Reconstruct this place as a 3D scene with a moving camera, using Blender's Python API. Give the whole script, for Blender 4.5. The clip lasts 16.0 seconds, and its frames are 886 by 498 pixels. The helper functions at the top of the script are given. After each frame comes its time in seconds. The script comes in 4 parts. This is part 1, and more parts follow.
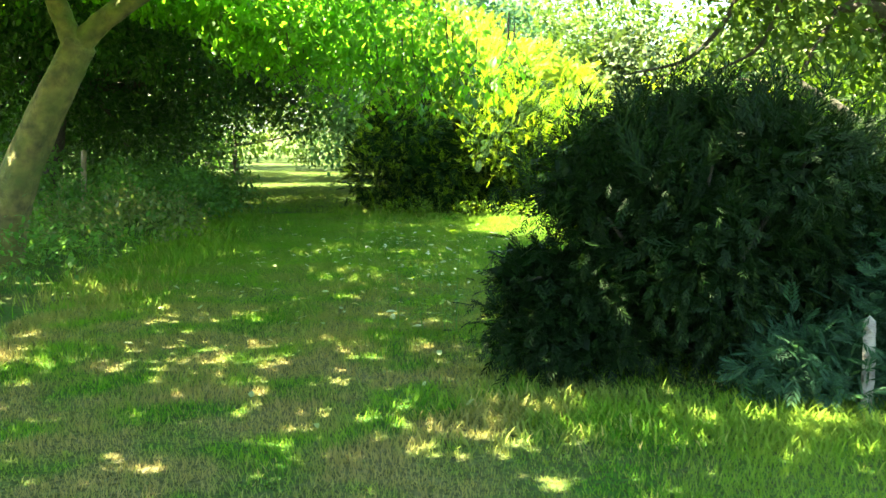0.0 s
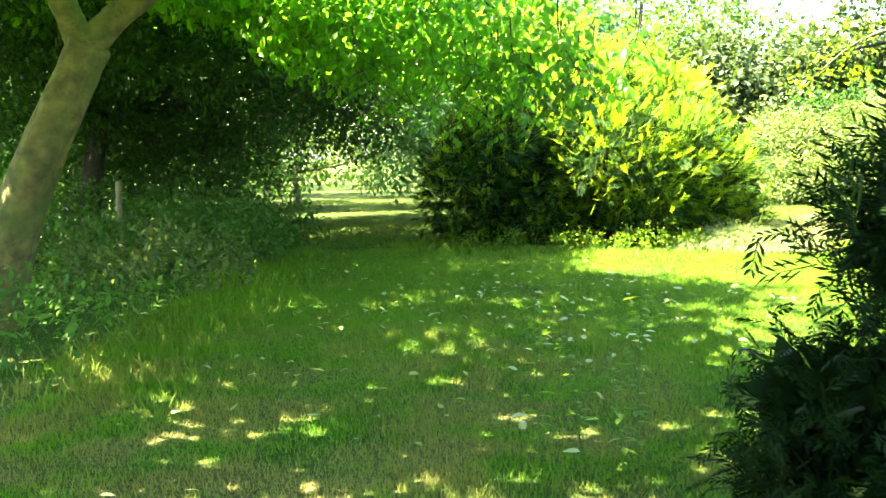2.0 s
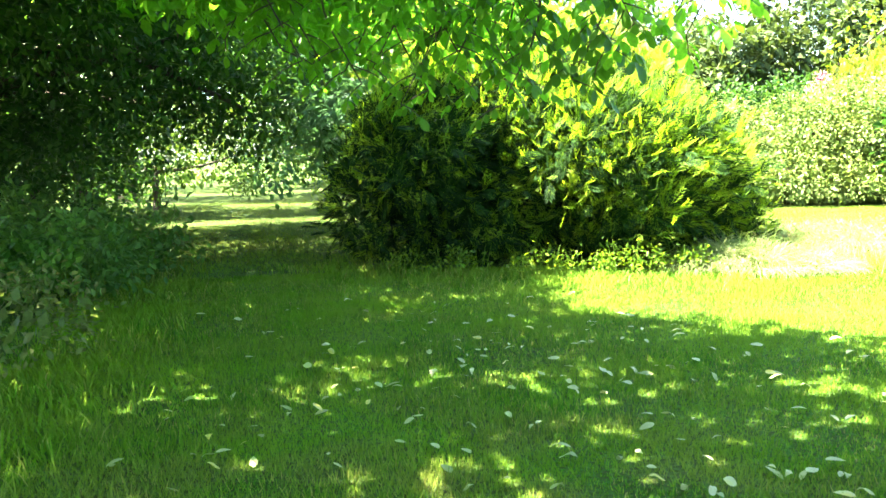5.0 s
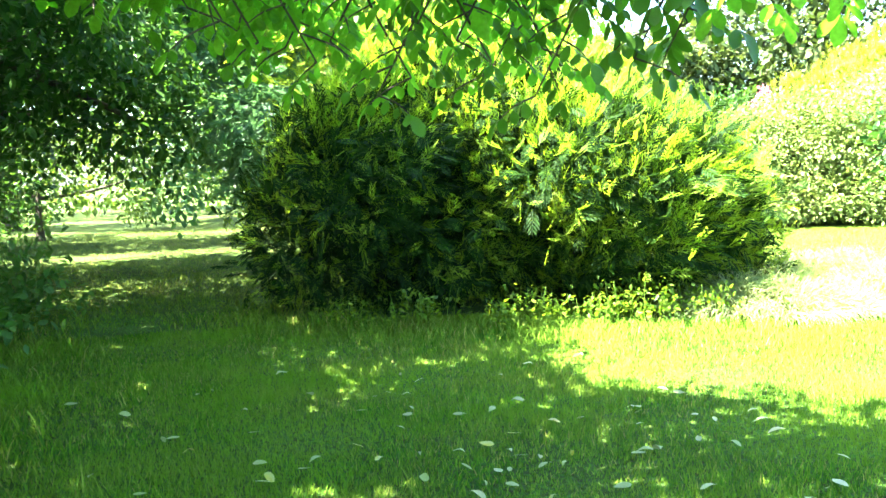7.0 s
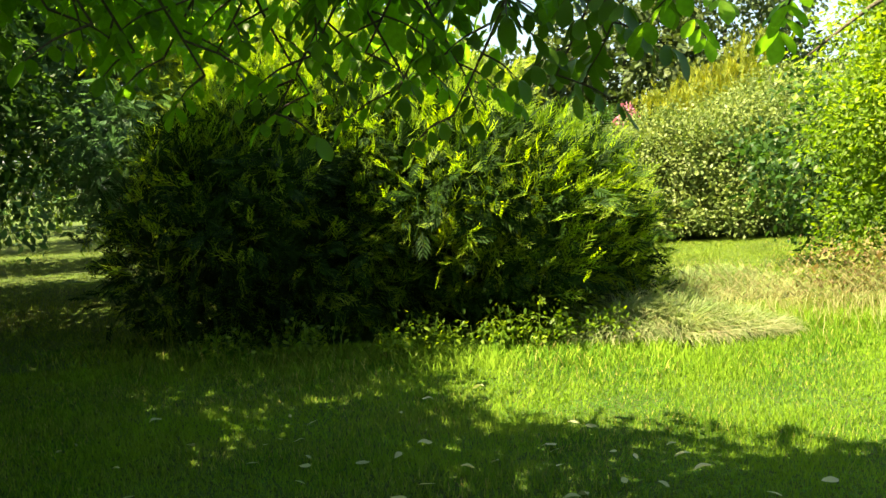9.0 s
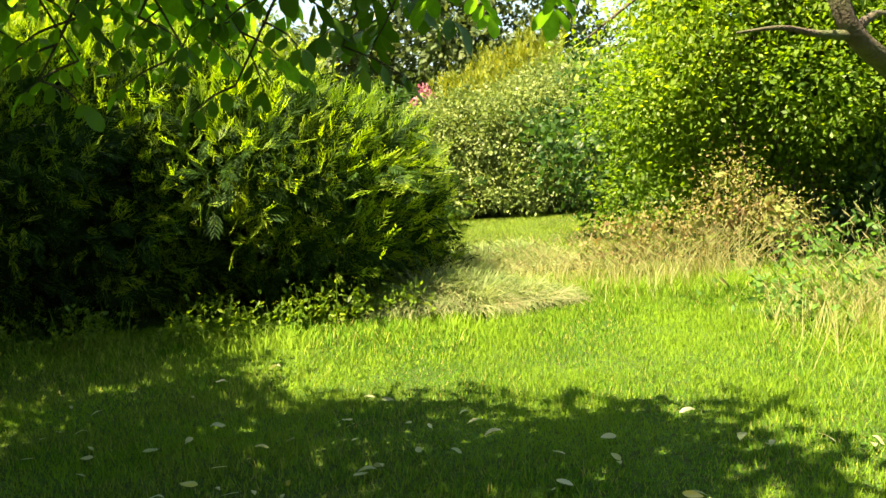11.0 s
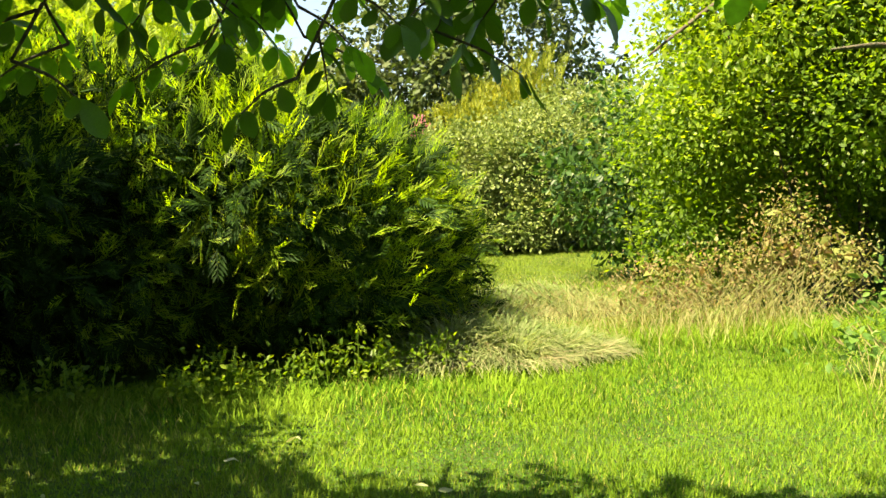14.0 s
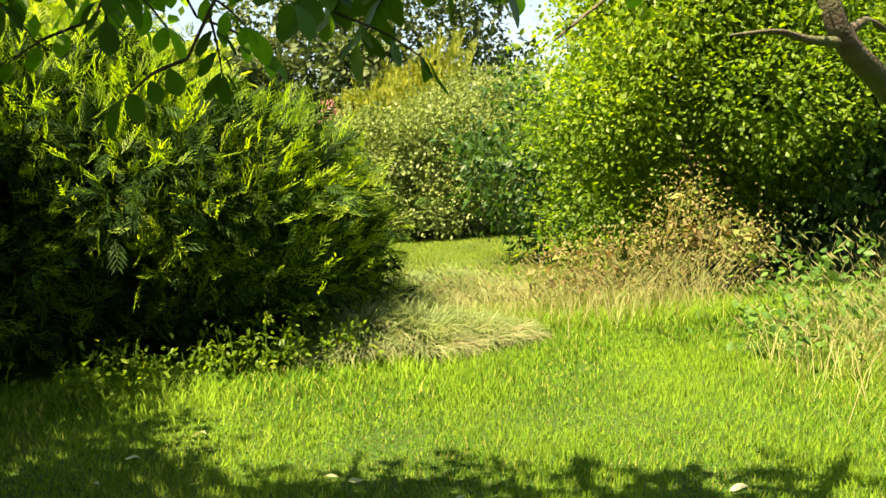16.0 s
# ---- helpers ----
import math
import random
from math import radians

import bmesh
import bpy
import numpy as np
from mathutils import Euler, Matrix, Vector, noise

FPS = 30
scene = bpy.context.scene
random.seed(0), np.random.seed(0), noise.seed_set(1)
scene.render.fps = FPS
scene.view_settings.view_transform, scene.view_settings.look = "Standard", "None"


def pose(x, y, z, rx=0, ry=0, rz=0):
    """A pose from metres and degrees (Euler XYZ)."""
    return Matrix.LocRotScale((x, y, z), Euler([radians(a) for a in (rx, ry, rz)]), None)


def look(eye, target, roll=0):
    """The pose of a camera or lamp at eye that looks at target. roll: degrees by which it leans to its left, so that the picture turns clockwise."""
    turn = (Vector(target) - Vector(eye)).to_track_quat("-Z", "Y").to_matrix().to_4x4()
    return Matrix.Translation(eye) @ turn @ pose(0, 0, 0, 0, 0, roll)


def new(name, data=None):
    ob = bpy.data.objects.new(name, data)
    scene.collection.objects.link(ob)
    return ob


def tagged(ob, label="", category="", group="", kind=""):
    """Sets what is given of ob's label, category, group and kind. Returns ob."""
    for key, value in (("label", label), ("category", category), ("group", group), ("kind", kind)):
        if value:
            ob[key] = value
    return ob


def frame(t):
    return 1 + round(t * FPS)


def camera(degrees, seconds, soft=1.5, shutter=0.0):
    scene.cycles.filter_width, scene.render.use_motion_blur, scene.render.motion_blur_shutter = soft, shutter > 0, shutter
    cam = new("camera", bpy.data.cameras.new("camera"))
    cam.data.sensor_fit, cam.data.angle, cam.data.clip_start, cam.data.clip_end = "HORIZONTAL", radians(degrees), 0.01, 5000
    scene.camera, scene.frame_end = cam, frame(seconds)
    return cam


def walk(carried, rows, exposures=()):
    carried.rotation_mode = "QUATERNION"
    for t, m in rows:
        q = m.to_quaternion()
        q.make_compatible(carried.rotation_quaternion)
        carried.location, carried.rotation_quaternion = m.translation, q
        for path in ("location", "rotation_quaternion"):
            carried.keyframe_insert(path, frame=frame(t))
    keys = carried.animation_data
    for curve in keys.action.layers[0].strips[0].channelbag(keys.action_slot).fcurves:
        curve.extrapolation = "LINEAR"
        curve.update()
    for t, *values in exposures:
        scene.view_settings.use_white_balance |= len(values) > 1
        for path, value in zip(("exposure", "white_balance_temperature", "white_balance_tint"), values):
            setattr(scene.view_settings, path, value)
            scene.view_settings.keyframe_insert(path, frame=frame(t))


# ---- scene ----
cam = camera(51.3, 16.0, 1.5, 0.15)
METRES, EYE, TILT, LEAN, TURN = 10.7, 1.5, 0.0, 0.0, 0.0
ROWS = [
    (0.0, 0.0, 0.0, 0.0, -0.02, -7.32, 0.12),
    (0.5, -0.0127, 0.0587, 0.0001, 0.65, -6.72, 0.41),
    (1.0, -0.0212, 0.1244, -0.0033, 0.91, -6.5, 0.47),
    (1.5, -0.0333, 0.1877, -0.0043, 0.62, -6.03, 0.63),
    (2.0, -0.0463, 0.2498, -0.0067, 3.74, -5.8, 1.57),
    (2.5, -0.0636, 0.3072, -0.0063, 4.71, -5.78, 1.78),
    (3.0, -0.0846, 0.3591, -0.0061, 5.01, -6.11, 1.66),
    (3.5, -0.0994, 0.4168, -0.0068, 5.31, -6.19, 1.72),
    (4.0, -0.1146, 0.47, -0.008, -1.78, -6.17, 1.92),
    (4.5, -0.1218, 0.5276, -0.0118, -4.34, -6.11, 1.71),
    (7.0, -0.1478, 0.8028, -0.0129, -10.35, -4.85, 1.98),
    (7.5, -0.157, 0.8353, -0.0101, -15.44, -4.21, 2.06),
    (8.0, -0.1589, 0.8473, -0.0074, -17.72, -4.42, 2.21),
    (8.5, -0.1573, 0.8482, -0.007, -18.29, -4.22, 2.19),
    (9.0, -0.1565, 0.8476, -0.0077, -18.84, -4.23, 2.32),
    (9.5, -0.1543, 0.8459, -0.0084, -24.31, -4.4, 2.22),
    (10.0, -0.1519, 0.8444, -0.0092, -31.16, -5.12, 2.63),
    (12.5, -0.1498, 0.8934, -0.0148, -29.16, -6.52, 1.72),
    (13.0, -0.145, 0.9277, -0.0155, -27.25, -6.13, 1.94),
    (13.5, -0.1404, 0.9515, -0.0124, -31.67, -4.16, 1.76),
    (14.0, -0.1358, 0.9555, -0.0123, -32.5, -3.77, 1.66),
    (14.5, -0.133, 0.9573, -0.0123, -33.15, -3.8, 1.74),
    (15.0, -0.1317, 0.9572, -0.0124, -34.78, -4.05, 2.04),
    (15.5, -0.1303, 0.9574, -0.0124, -37.62, -4.76, 2.17),
    (16.0, -0.1308, 0.958, -0.0127, -37.95, -4.8, 2.13),
]
# exposure follows the light that fills the view
EXPOSURES = [(0.0, 4.35, 6300, 2), (0.5, 4.1, 6200, 0), (1.2, 4.2, 6200, 1), (2.0, 4.5, 6300, 4), (3.5, 4.7, 6200, 7), (4.7, 4.55, 6000, 7), (7.0, 4.85, 5600, 9), (7.6, 4.35, 5700, 9),
             (8.2, 3.6, 6600, 6), (8.7, 2.8, 7100, 6), (9.5, 2.75, 7400, 9), (12.5, 2.68, 7400, 11), (16.0, 2.5, 7400, 14)]
walk(cam, [(t, pose(0, 0, EYE, TILT, LEAN, TURN) @ pose(METRES * x, METRES * y, METRES * z, 90 + pitch, roll, yaw)) for t, x, y, z, yaw, pitch, roll in ROWS], EXPOSURES)

# ---- world and sun ----
SUN_AZ, SUN_EL = -92.0, 60.0     # degrees from +y towards +x, and above the horizon
TO_SUN = Vector((math.sin(radians(SUN_AZ)) * math.cos(radians(SUN_EL)), math.cos(radians(SUN_AZ)) * math.cos(radians(SUN_EL)), math.sin(radians(SUN_EL))))
world = bpy.data.worlds.new("world")
scene.world = world
world.use_nodes = True
wn, wl = world.node_tree.nodes, world.node_tree.links
sky = wn.new("ShaderNodeTexSky")
sky.sky_type, sky.sun_disc = "NISHITA", False
sky.sun_elevation, sky.sun_rotation = radians(SUN_EL), radians(SUN_AZ % 360)
sky.air_density, sky.dust_density = 1.0, 2.0
wl.new(sky.outputs["Color"], wn["Background"].inputs["Color"])
wn["Background"].inputs["Strength"].default_value = 0.055
lamp = bpy.data.lights.new("sun", "SUN")
lamp.energy, lamp.angle, lamp.color = 4.8, radians(0.55), (1.0, 0.85, 0.6)
sun = new("sun", lamp)
sun.matrix_world = look(TO_SUN * 60, (0, 0, 0))

# ---- materials ----


def material(name, rough=0.6):
    m = bpy.data.materials.new(name)
    m.use_nodes = True
    b = m.node_tree.nodes["Principled BSDF"]
    b.inputs["Roughness"].default_value = rough
    return m, m.node_tree.nodes, m.node_tree.links, b


def ramp(n, stops):
    r = n.new("ShaderNodeValToRGB")
    e = r.color_ramp.elements
    e[0].position, e[0].color = stops[0][0], (*stops[0][1], 1)
    e[1].position, e[1].color = stops[-1][0], (*stops[-1][1], 1)
    for p, c in stops[1:-1]:
        k = e.new(p)
        k.color = (*c, 1)
    return r


def mixed(n, l, a, b, fac):
    m = n.new("ShaderNodeMix")
    m.data_type = "RGBA"
    for sock, val in ((m.inputs[6], a), (m.inputs[7], b), (m.inputs[0], fac)):
        if isinstance(val, (tuple, float, int)):
            sock.default_value = (*val, 1) if isinstance(val, tuple) else val
        else:
            l.new(val, sock)
    return m.outputs[2]


def noise_fac(n, l, scale, detail=3.0, lo=0.35, hi=0.65, coord="Object"):
    tc = n.new("ShaderNodeTexCoord")
    t = n.new("ShaderNodeTexNoise")
    t.inputs["Scale"].default_value, t.inputs["Detail"].default_value = scale, detail
    l.new(tc.outputs[coord], t.inputs["Vector"])
    r = n.new("ShaderNodeMapRange")
    r.inputs["From Min"].default_value, r.inputs["From Max"].default_value = lo, hi
    l.new(t.outputs["Fac"], r.inputs["Value"])
    return r.outputs["Result"]


def leafy(name, stops, glow=0.35, tint=(1.0, 1.0, 0.45), rough=0.45, patch=0.6, piece=False, spec=0.22):
    """Leaf skin: colour varies leaf by leaf and in patches of the crown; light comes through the blade."""
    m, n, l, b = material(name, rough)
    r = ramp(n, stops)
    if piece:
        info = n.new("ShaderNodeObjectInfo")
        rnd = info.outputs["Random"]
    else:
        geo = n.new("ShaderNodeNewGeometry")
        rnd = geo.outputs["Random Per Island"]
    far = noise_fac(n, l, patch, 2.0, 0.3, 0.7)
    half = n.new("ShaderNodeMath")
    half.operation = "MULTIPLY_ADD"
    l.new(rnd, half.inputs[0])
    half.inputs[1].default_value = 0.6
    s = n.new("ShaderNodeMath")
    s.operation = "MULTIPLY"
    l.new(far, s.inputs[0])
    s.inputs[1].default_value = 0.4
    l.new(s.outputs[0], half.inputs[2])
    l.new(half.outputs[0], r.inputs["Fac"])
    fine = noise_fac(n, l, 45.0, 2.0, 0.2, 0.8)
    col = mixed(n, l, r.outputs["Color"], (0.05, 0.05, 0.015), 0.0)
    dim = n.new("ShaderNodeMix")
    dim.data_type, dim.blend_type = "RGBA", "MULTIPLY"
    dim.inputs[0].default_value = 0.35
    l.new(col, dim.inputs[6])
    l.new(fine, dim.inputs[7])
    l.new(dim.outputs[2], b.inputs["Base Color"])
    b.inputs["Specular IOR Level"].default_value = spec
    tr = n.new("ShaderNodeBsdfTranslucent")
    tm = n.new("ShaderNodeMix")
    tm.data_type, tm.blend_type = "RGBA", "MULTIPLY"
    tm.inputs[0].default_value = 1.0
    tm.inputs[7].default_value = (*[2.2 * c for c in tint], 1)
    l.new(dim.outputs[2], tm.inputs[6])
    l.new(tm.outputs[2], tr.inputs["Color"])
    mx = n.new("ShaderNodeMixShader")
    mx.inputs[0].default_value = glow
    l.new(b.outputs[0], mx.inputs[1])
    l.new(tr.outputs[0], mx.inputs[2])
    l.new(mx.outputs[0], n["Material Output"].inputs["Surface"])
    return m


def barky(name, dark, light, moss, amount=0.5, scale=9.0):
    m, n, l, b = material(name, 0.9)
    f = noise_fac(n, l, scale, 6.0, 0.3, 0.7)
    c = mixed(n, l, dark, light, f)
    g = noise_fac(n, l, 2.3, 3.0, 0.62 - 0.3 * amount, 0.72)
    l.new(mixed(n, l, c, moss, g), b.inputs["Base Color"])
    bump = n.new("ShaderNodeBump")
    bump.inputs["Strength"].default_value, bump.inputs["Distance"].default_value = 0.8, 0.02
    l.new(noise_fac(n, l, scale * 4, 6.0, 0.2, 0.8), bump.inputs["Height"])
    l.new(bump.outputs[0], b.inputs["Normal"])
    return m


M_walnut = leafy("walnut_leaf_skin", [(0.0, (0.055, 0.13, 0.014)), (0.5, (0.088, 0.2, 0.02)), (1.0, (0.15, 0.29, 0.032))], 0.68, (1.15, 1.2, 0.4), 0.38)
# leaflets toned darker, less translucent than the crown: shade put into colour
M_shade_leaflet = leafy("walnut_shade_leaflet_skin", [(0.0, (0.045, 0.11, 0.012)), (0.5, (0.07, 0.16, 0.018)), (1.0, (0.1, 0.2, 0.025))], 0.3, (1.0, 1.05, 0.3), 0.36, piece=True)
# shade is put into the dark fronds, sunlight into the bright sprays
M_shade_frond = leafy("cypress_shade_frond_skin", [(0.0, (0.007, 0.021, 0.006)), (0.65, (0.019, 0.05, 0.009)), (1.0, (0.07, 0.14, 0.018))], 0.2, (1.1, 1.05, 0.25), 0.6, 0.5, spec=0.06)
M_sun_spray = leafy("cypress_sun_spray_skin", [(0.0, (0.07, 0.15, 0.013)), (0.5, (0.16, 0.26, 0.018)), (1.0, (0.3, 0.38, 0.03))], 0.5, (1.15, 1.2, 0.3), 0.5, 0.7)
M_gilt = leafy("bright_cypress_skin", [(0.0, (0.11, 0.19, 0.02)), (0.5, (0.2, 0.3, 0.03)), (1.0, (0.32, 0.4, 0.05))], 0.35, (1.0, 1.0, 0.3), 0.55)
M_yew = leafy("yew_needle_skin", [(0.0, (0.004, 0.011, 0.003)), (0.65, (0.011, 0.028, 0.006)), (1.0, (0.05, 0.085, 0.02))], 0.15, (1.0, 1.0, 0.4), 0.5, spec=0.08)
M_dark = leafy("dark_leaf_skin", [(0.0, (0.016, 0.046, 0.014)), (0.6, (0.04, 0.095, 0.022)), (1.0, (0.08, 0.16, 0.032))], 0.3, (1.0, 1.05, 0.4), 0.4, spec=0.14)
M_blue = leafy("blue_green_leaf_skin", [(0.0, (0.04, 0.1, 0.05)), (0.6, (0.075, 0.16, 0.075)), (1.0, (0.13, 0.23, 0.09))], 0.3, (1.0, 1.05, 0.6), 0.45)
M_fern = leafy("fern_skin", [(0.0, (0.016, 0.045, 0.02)), (0.6, (0.04, 0.095, 0.045)), (1.0, (0.085, 0.17, 0.07))], 0.3, (1.0, 1.05, 0.6), 0.5, spec=0.1)
M_shrub = leafy("grey_green_shrub_skin", [(0.0, (0.05, 0.095, 0.022)), (0.5, (0.13, 0.19, 0.045)), (1.0, (0.27, 0.32, 0.11))], 0.25, (1.0, 1.0, 0.6), 0.45)
M_bay = leafy("bay_leaf_skin", [(0.0, (0.02, 0.055, 0.018)), (0.55, (0.05, 0.11, 0.03)), (0.85, (0.11, 0.18, 0.05)), (1.0, (0.34, 0.34, 0.2))], 0.25, (1.0, 1.0, 0.5), 0.35)
M_orchard = leafy("orchard_leaf_skin", [(0.0, (0.03, 0.065, 0.014)), (0.6, (0.07, 0.12, 0.022)), (1.0, (0.15, 0.2, 0.04))], 0.3, (1.0, 1.0, 0.4), 0.45)
M_elder = leafy("yellow_green_leaf_skin", [(0.0, (0.045, 0.105, 0.012)), (0.5, (0.11, 0.2, 0.018)), (1.0, (0.25, 0.34, 0.04))], 0.5, (1.05, 1.0, 0.25), 0.42)
M_gold = leafy("golden_frond_skin", [(0.0, (0.06, 0.105, 0.012)), (0.5, (0.17, 0.235, 0.02)), (1.0, (0.42, 0.42, 0.04))], 0.3, (1.0, 0.9, 0.2), 0.55)
M_pine = leafy("pine_needle_skin", [(0.0, (0.035, 0.065, 0.025)), (0.6, (0.07, 0.11, 0.035)), (1.0, (0.12, 0.15, 0.05))], 0.2, (1.0, 1.0, 0.4), 0.55)
M_wood = leafy("distant_wood_skin", [(0.0, (0.045, 0.09, 0.022)), (0.6, (0.085, 0.15, 0.032)), (1.0, (0.16, 0.22, 0.05))], 0.3, (1.0, 1.0, 0.4), 0.5, 0.15)
M_nettle = leafy("nettle_leaf_skin", [(0.0, (0.045, 0.115, 0.026)), (0.6, (0.09, 0.185, 0.036)), (1.0, (0.16, 0.26, 0.05))], 0.35, (1.0, 1.05, 0.45), 0.5)
M_bramble = leafy("bramble_leaf_skin", [(0.0, (0.06, 0.1, 0.03)), (0.6, (0.12, 0.16, 0.05)), (0.9, (0.2, 0.2, 0.08)), (1.0, (0.24, 0.18, 0.1))], 0.3, (1.0, 1.0, 0.5), 0.5)
M_pink = leafy("pink_petal_skin", [(0.0, (0.4, 0.13, 0.18)), (1.0, (0.5, 0.25, 0.3))], 0.1, (1.0, 0.6, 0.75), 0.5)
M_straw = leafy("dry_grass_skin", [(0.0, (0.22, 0.19, 0.09)), (0.5, (0.28, 0.28, 0.125)), (0.8, (0.2, 0.27, 0.08)), (1.0, (0.44, 0.4, 0.25))], 0.3, (1.0, 0.95, 0.6), 0.7)
M_russet = leafy("withered_leaf_skin", [(0.0, (0.12, 0.08, 0.04)), (0.35, (0.21, 0.165, 0.075)), (0.7, (0.16, 0.21, 0.045)), (1.0, (0.3, 0.27, 0.13))], 0.3, (1.0, 0.9, 0.5), 0.7)
M_fescue = leafy("pale_fescue_skin", [(0.0, (0.09, 0.165, 0.04)), (0.5, (0.18, 0.24, 0.09)), (0.8, (0.27, 0.29, 0.15)), (1.0, (0.36, 0.28, 0.18))], 0.35, (1.0, 1.0, 0.6), 0.7)
M_tall = leafy("tall_grass_skin", [(0.0, (0.08, 0.17, 0.02)), (0.6, (0.15, 0.26, 0.03)), (0.85, (0.28, 0.33, 0.08)), (1.0, (0.42, 0.38, 0.16))], 0.4, (1.0, 1.0, 0.35), 0.55)
M_fallen = leafy("fallen_leaf_skin", [(0.0, (0.22, 0.28, 0.1)), (0.35, (0.32, 0.35, 0.18)), (0.6, (0.42, 0.43, 0.28)), (0.75, (0.5, 0.42, 0.05)), (0.9, (0.28, 0.32, 0.06)), (1.0, (0.34, 0.2, 0.08))], 0.15, (1.0, 1.0, 0.6), 0.5, piece=True)
M_bark = barky("walnut_bark", (0.05, 0.04, 0.018), (0.25, 0.185, 0.06), (0.075, 0.1, 0.018), 0.75, 7.0)
M_twig = barky("dark_twig_bark", (0.03, 0.024, 0.018), (0.075, 0.06, 0.045), (0.05, 0.06, 0.025), 0.3, 25.0)
M_mossy = barky("mossy_bark", (0.03, 0.022, 0.015), (0.09, 0.07, 0.05), (0.06, 0.08, 0.025), 0.7)
M_pale = barky("pale_dead_wood", (0.22, 0.19, 0.15), (0.42, 0.38, 0.31), (0.2, 0.2, 0.12), 0.2, 14.0)
M_stake = barky("weathered_stake_wood", (0.16, 0.12, 0.075), (0.32, 0.25, 0.16), (0.13, 0.15, 0.06), 0.5, 12.0)


def lawn_colour(n, l):
    """Green turf with dry, thin patches; the same map serves soil and blades."""
    geo = n.new("ShaderNodeNewGeometry")
    facs = []
    for scale, lo, hi in ((0.9, 0.42, 0.62), (1.7, 0.4, 0.57)):
        t = n.new("ShaderNodeTexNoise")
        t.inputs["Scale"].default_value, t.inputs["Detail"].default_value = scale, 4.0
        l.new(geo.outputs["Position"], t.inputs["Vector"])
        r = n.new("ShaderNodeMapRange")
        r.inputs["From Min"].default_value, r.inputs["From Max"].default_value = lo, hi
        l.new(t.outputs["Fac"], r.inputs["Value"])
        facs.append(r.outputs["Result"])
    # the trodden ground at the start of the walk is drier
    sep = n.new("ShaderNodeSeparateXYZ")
    l.new(geo.outputs["Position"], sep.inputs[0])
    dry = n.new("ShaderNodeMapRange")
    dry.inputs["From Min"].default_value, dry.inputs["From Max"].default_value = 11.5, 6.0
    dry.inputs["To Min"].default_value, dry.inputs["To Max"].default_value = 0.12, 0.9
    l.new(sep.outputs["Y"], dry.inputs["Value"])
    mul = n.new("ShaderNodeMath")
    mul.operation = "MULTIPLY"
    l.new(facs[1], mul.inputs[0])
    l.new(dry.outputs["Result"], mul.inputs[1])
    # lusher towards the yew
    lush = n.new("ShaderNodeMapRange")
    lush.inputs["From Min"].default_value, lush.inputs["From Max"].default_value = 1.3, -0.2
    lush.inputs["To Min"].default_value = 0.15
    l.new(sep.outputs["X"], lush.inputs["Value"])
    cut = n.new("ShaderNodeMath")
    cut.operation = "MULTIPLY"
    l.new(mul.outputs[0], cut.inputs[0])
    l.new(lush.outputs["Result"], cut.inputs[1])
    # the open ground beyond the tussocks is yellower
    far = n.new("ShaderNodeMapRange")
    far.inputs["From Min"].default_value, far.inputs["From Max"].default_value = 17.0, 20.5
    far.inputs["To Max"].default_value = 0.16
    l.new(sep.outputs["Y"], far.inputs["Value"])
    both = n.new("ShaderNodeMath")
    both.operation = "ADD"
    l.new(cut.outputs[0], both.inputs[0])
    l.new(far.outputs["Result"], both.inputs[1])
    return facs[0], both.outputs[0]


def turf():
    m, n, l, b = material("lawn_soil", 0.95)
    b.inputs["Specular IOR Level"].default_value = 0.1
    big, dry = lawn_colour(n, l)
    c = mixed(n, l, (0.035, 0.115, 0.012), (0.06, 0.165, 0.014), big)
    c = mixed(n, l, c, (0.2, 0.17, 0.075), dry)
    fine = noise_fac(n, l, 38.0, 4.0, 0.3, 0.7)
    l.new(mixed(n, l, (0.045, 0.05, 0.018), c, fine), b.inputs["Base Color"])
    bump = n.new("ShaderNodeBump")
    bump.inputs["Strength"].default_value, bump.inputs["Distance"].default_value = 1.0, 0.04
    l.new(noise_fac(n, l, 30.0, 5.0, 0.2, 0.8), bump.inputs["Height"])
    l.new(bump.outputs[0], b.inputs["Normal"])
    return m


def blade_skin():
    m, n, l, b = material("grass_blade_skin", 0.7)
    big, dry = lawn_colour(n, l)
    geo = n.new("ShaderNodeNewGeometry")
    r = ramp(n, [(0.0, (0.045, 0.13, 0.012)), (0.55, (0.105, 0.23, 0.016)), (0.9, (0.21, 0.31, 0.028)), (1.0, (0.36, 0.31, 0.11))])
    l.new(geo.outputs["Random Per Island"], r.inputs["Fac"])
    c = mixed(n, l, r.outputs["Color"], (0.15, 0.265, 0.02), big)
    c = mixed(n, l, c, (0.3, 0.235, 0.085), dry)
    l.new(c, b.inputs["Base Color"])
    b.inputs["Specular IOR Level"].default_value = 0.04
    tr = n.new("ShaderNodeBsdfTranslucent")
    l.new(c, tr.inputs["Color"])
    mx = n.new("ShaderNodeMixShader")
    mx.inputs[0].default_value = 0.4
    l.new(b.outputs[0], mx.inputs[1])
    l.new(tr.outputs[0], mx.inputs[2])
    l.new(mx.outputs[0], n["Material Output"].inputs["Surface"])
    return m


M_turf, M_blade = turf(), blade_skin()

# ---- mesh tools ----
rng = np.random.default_rng(7)


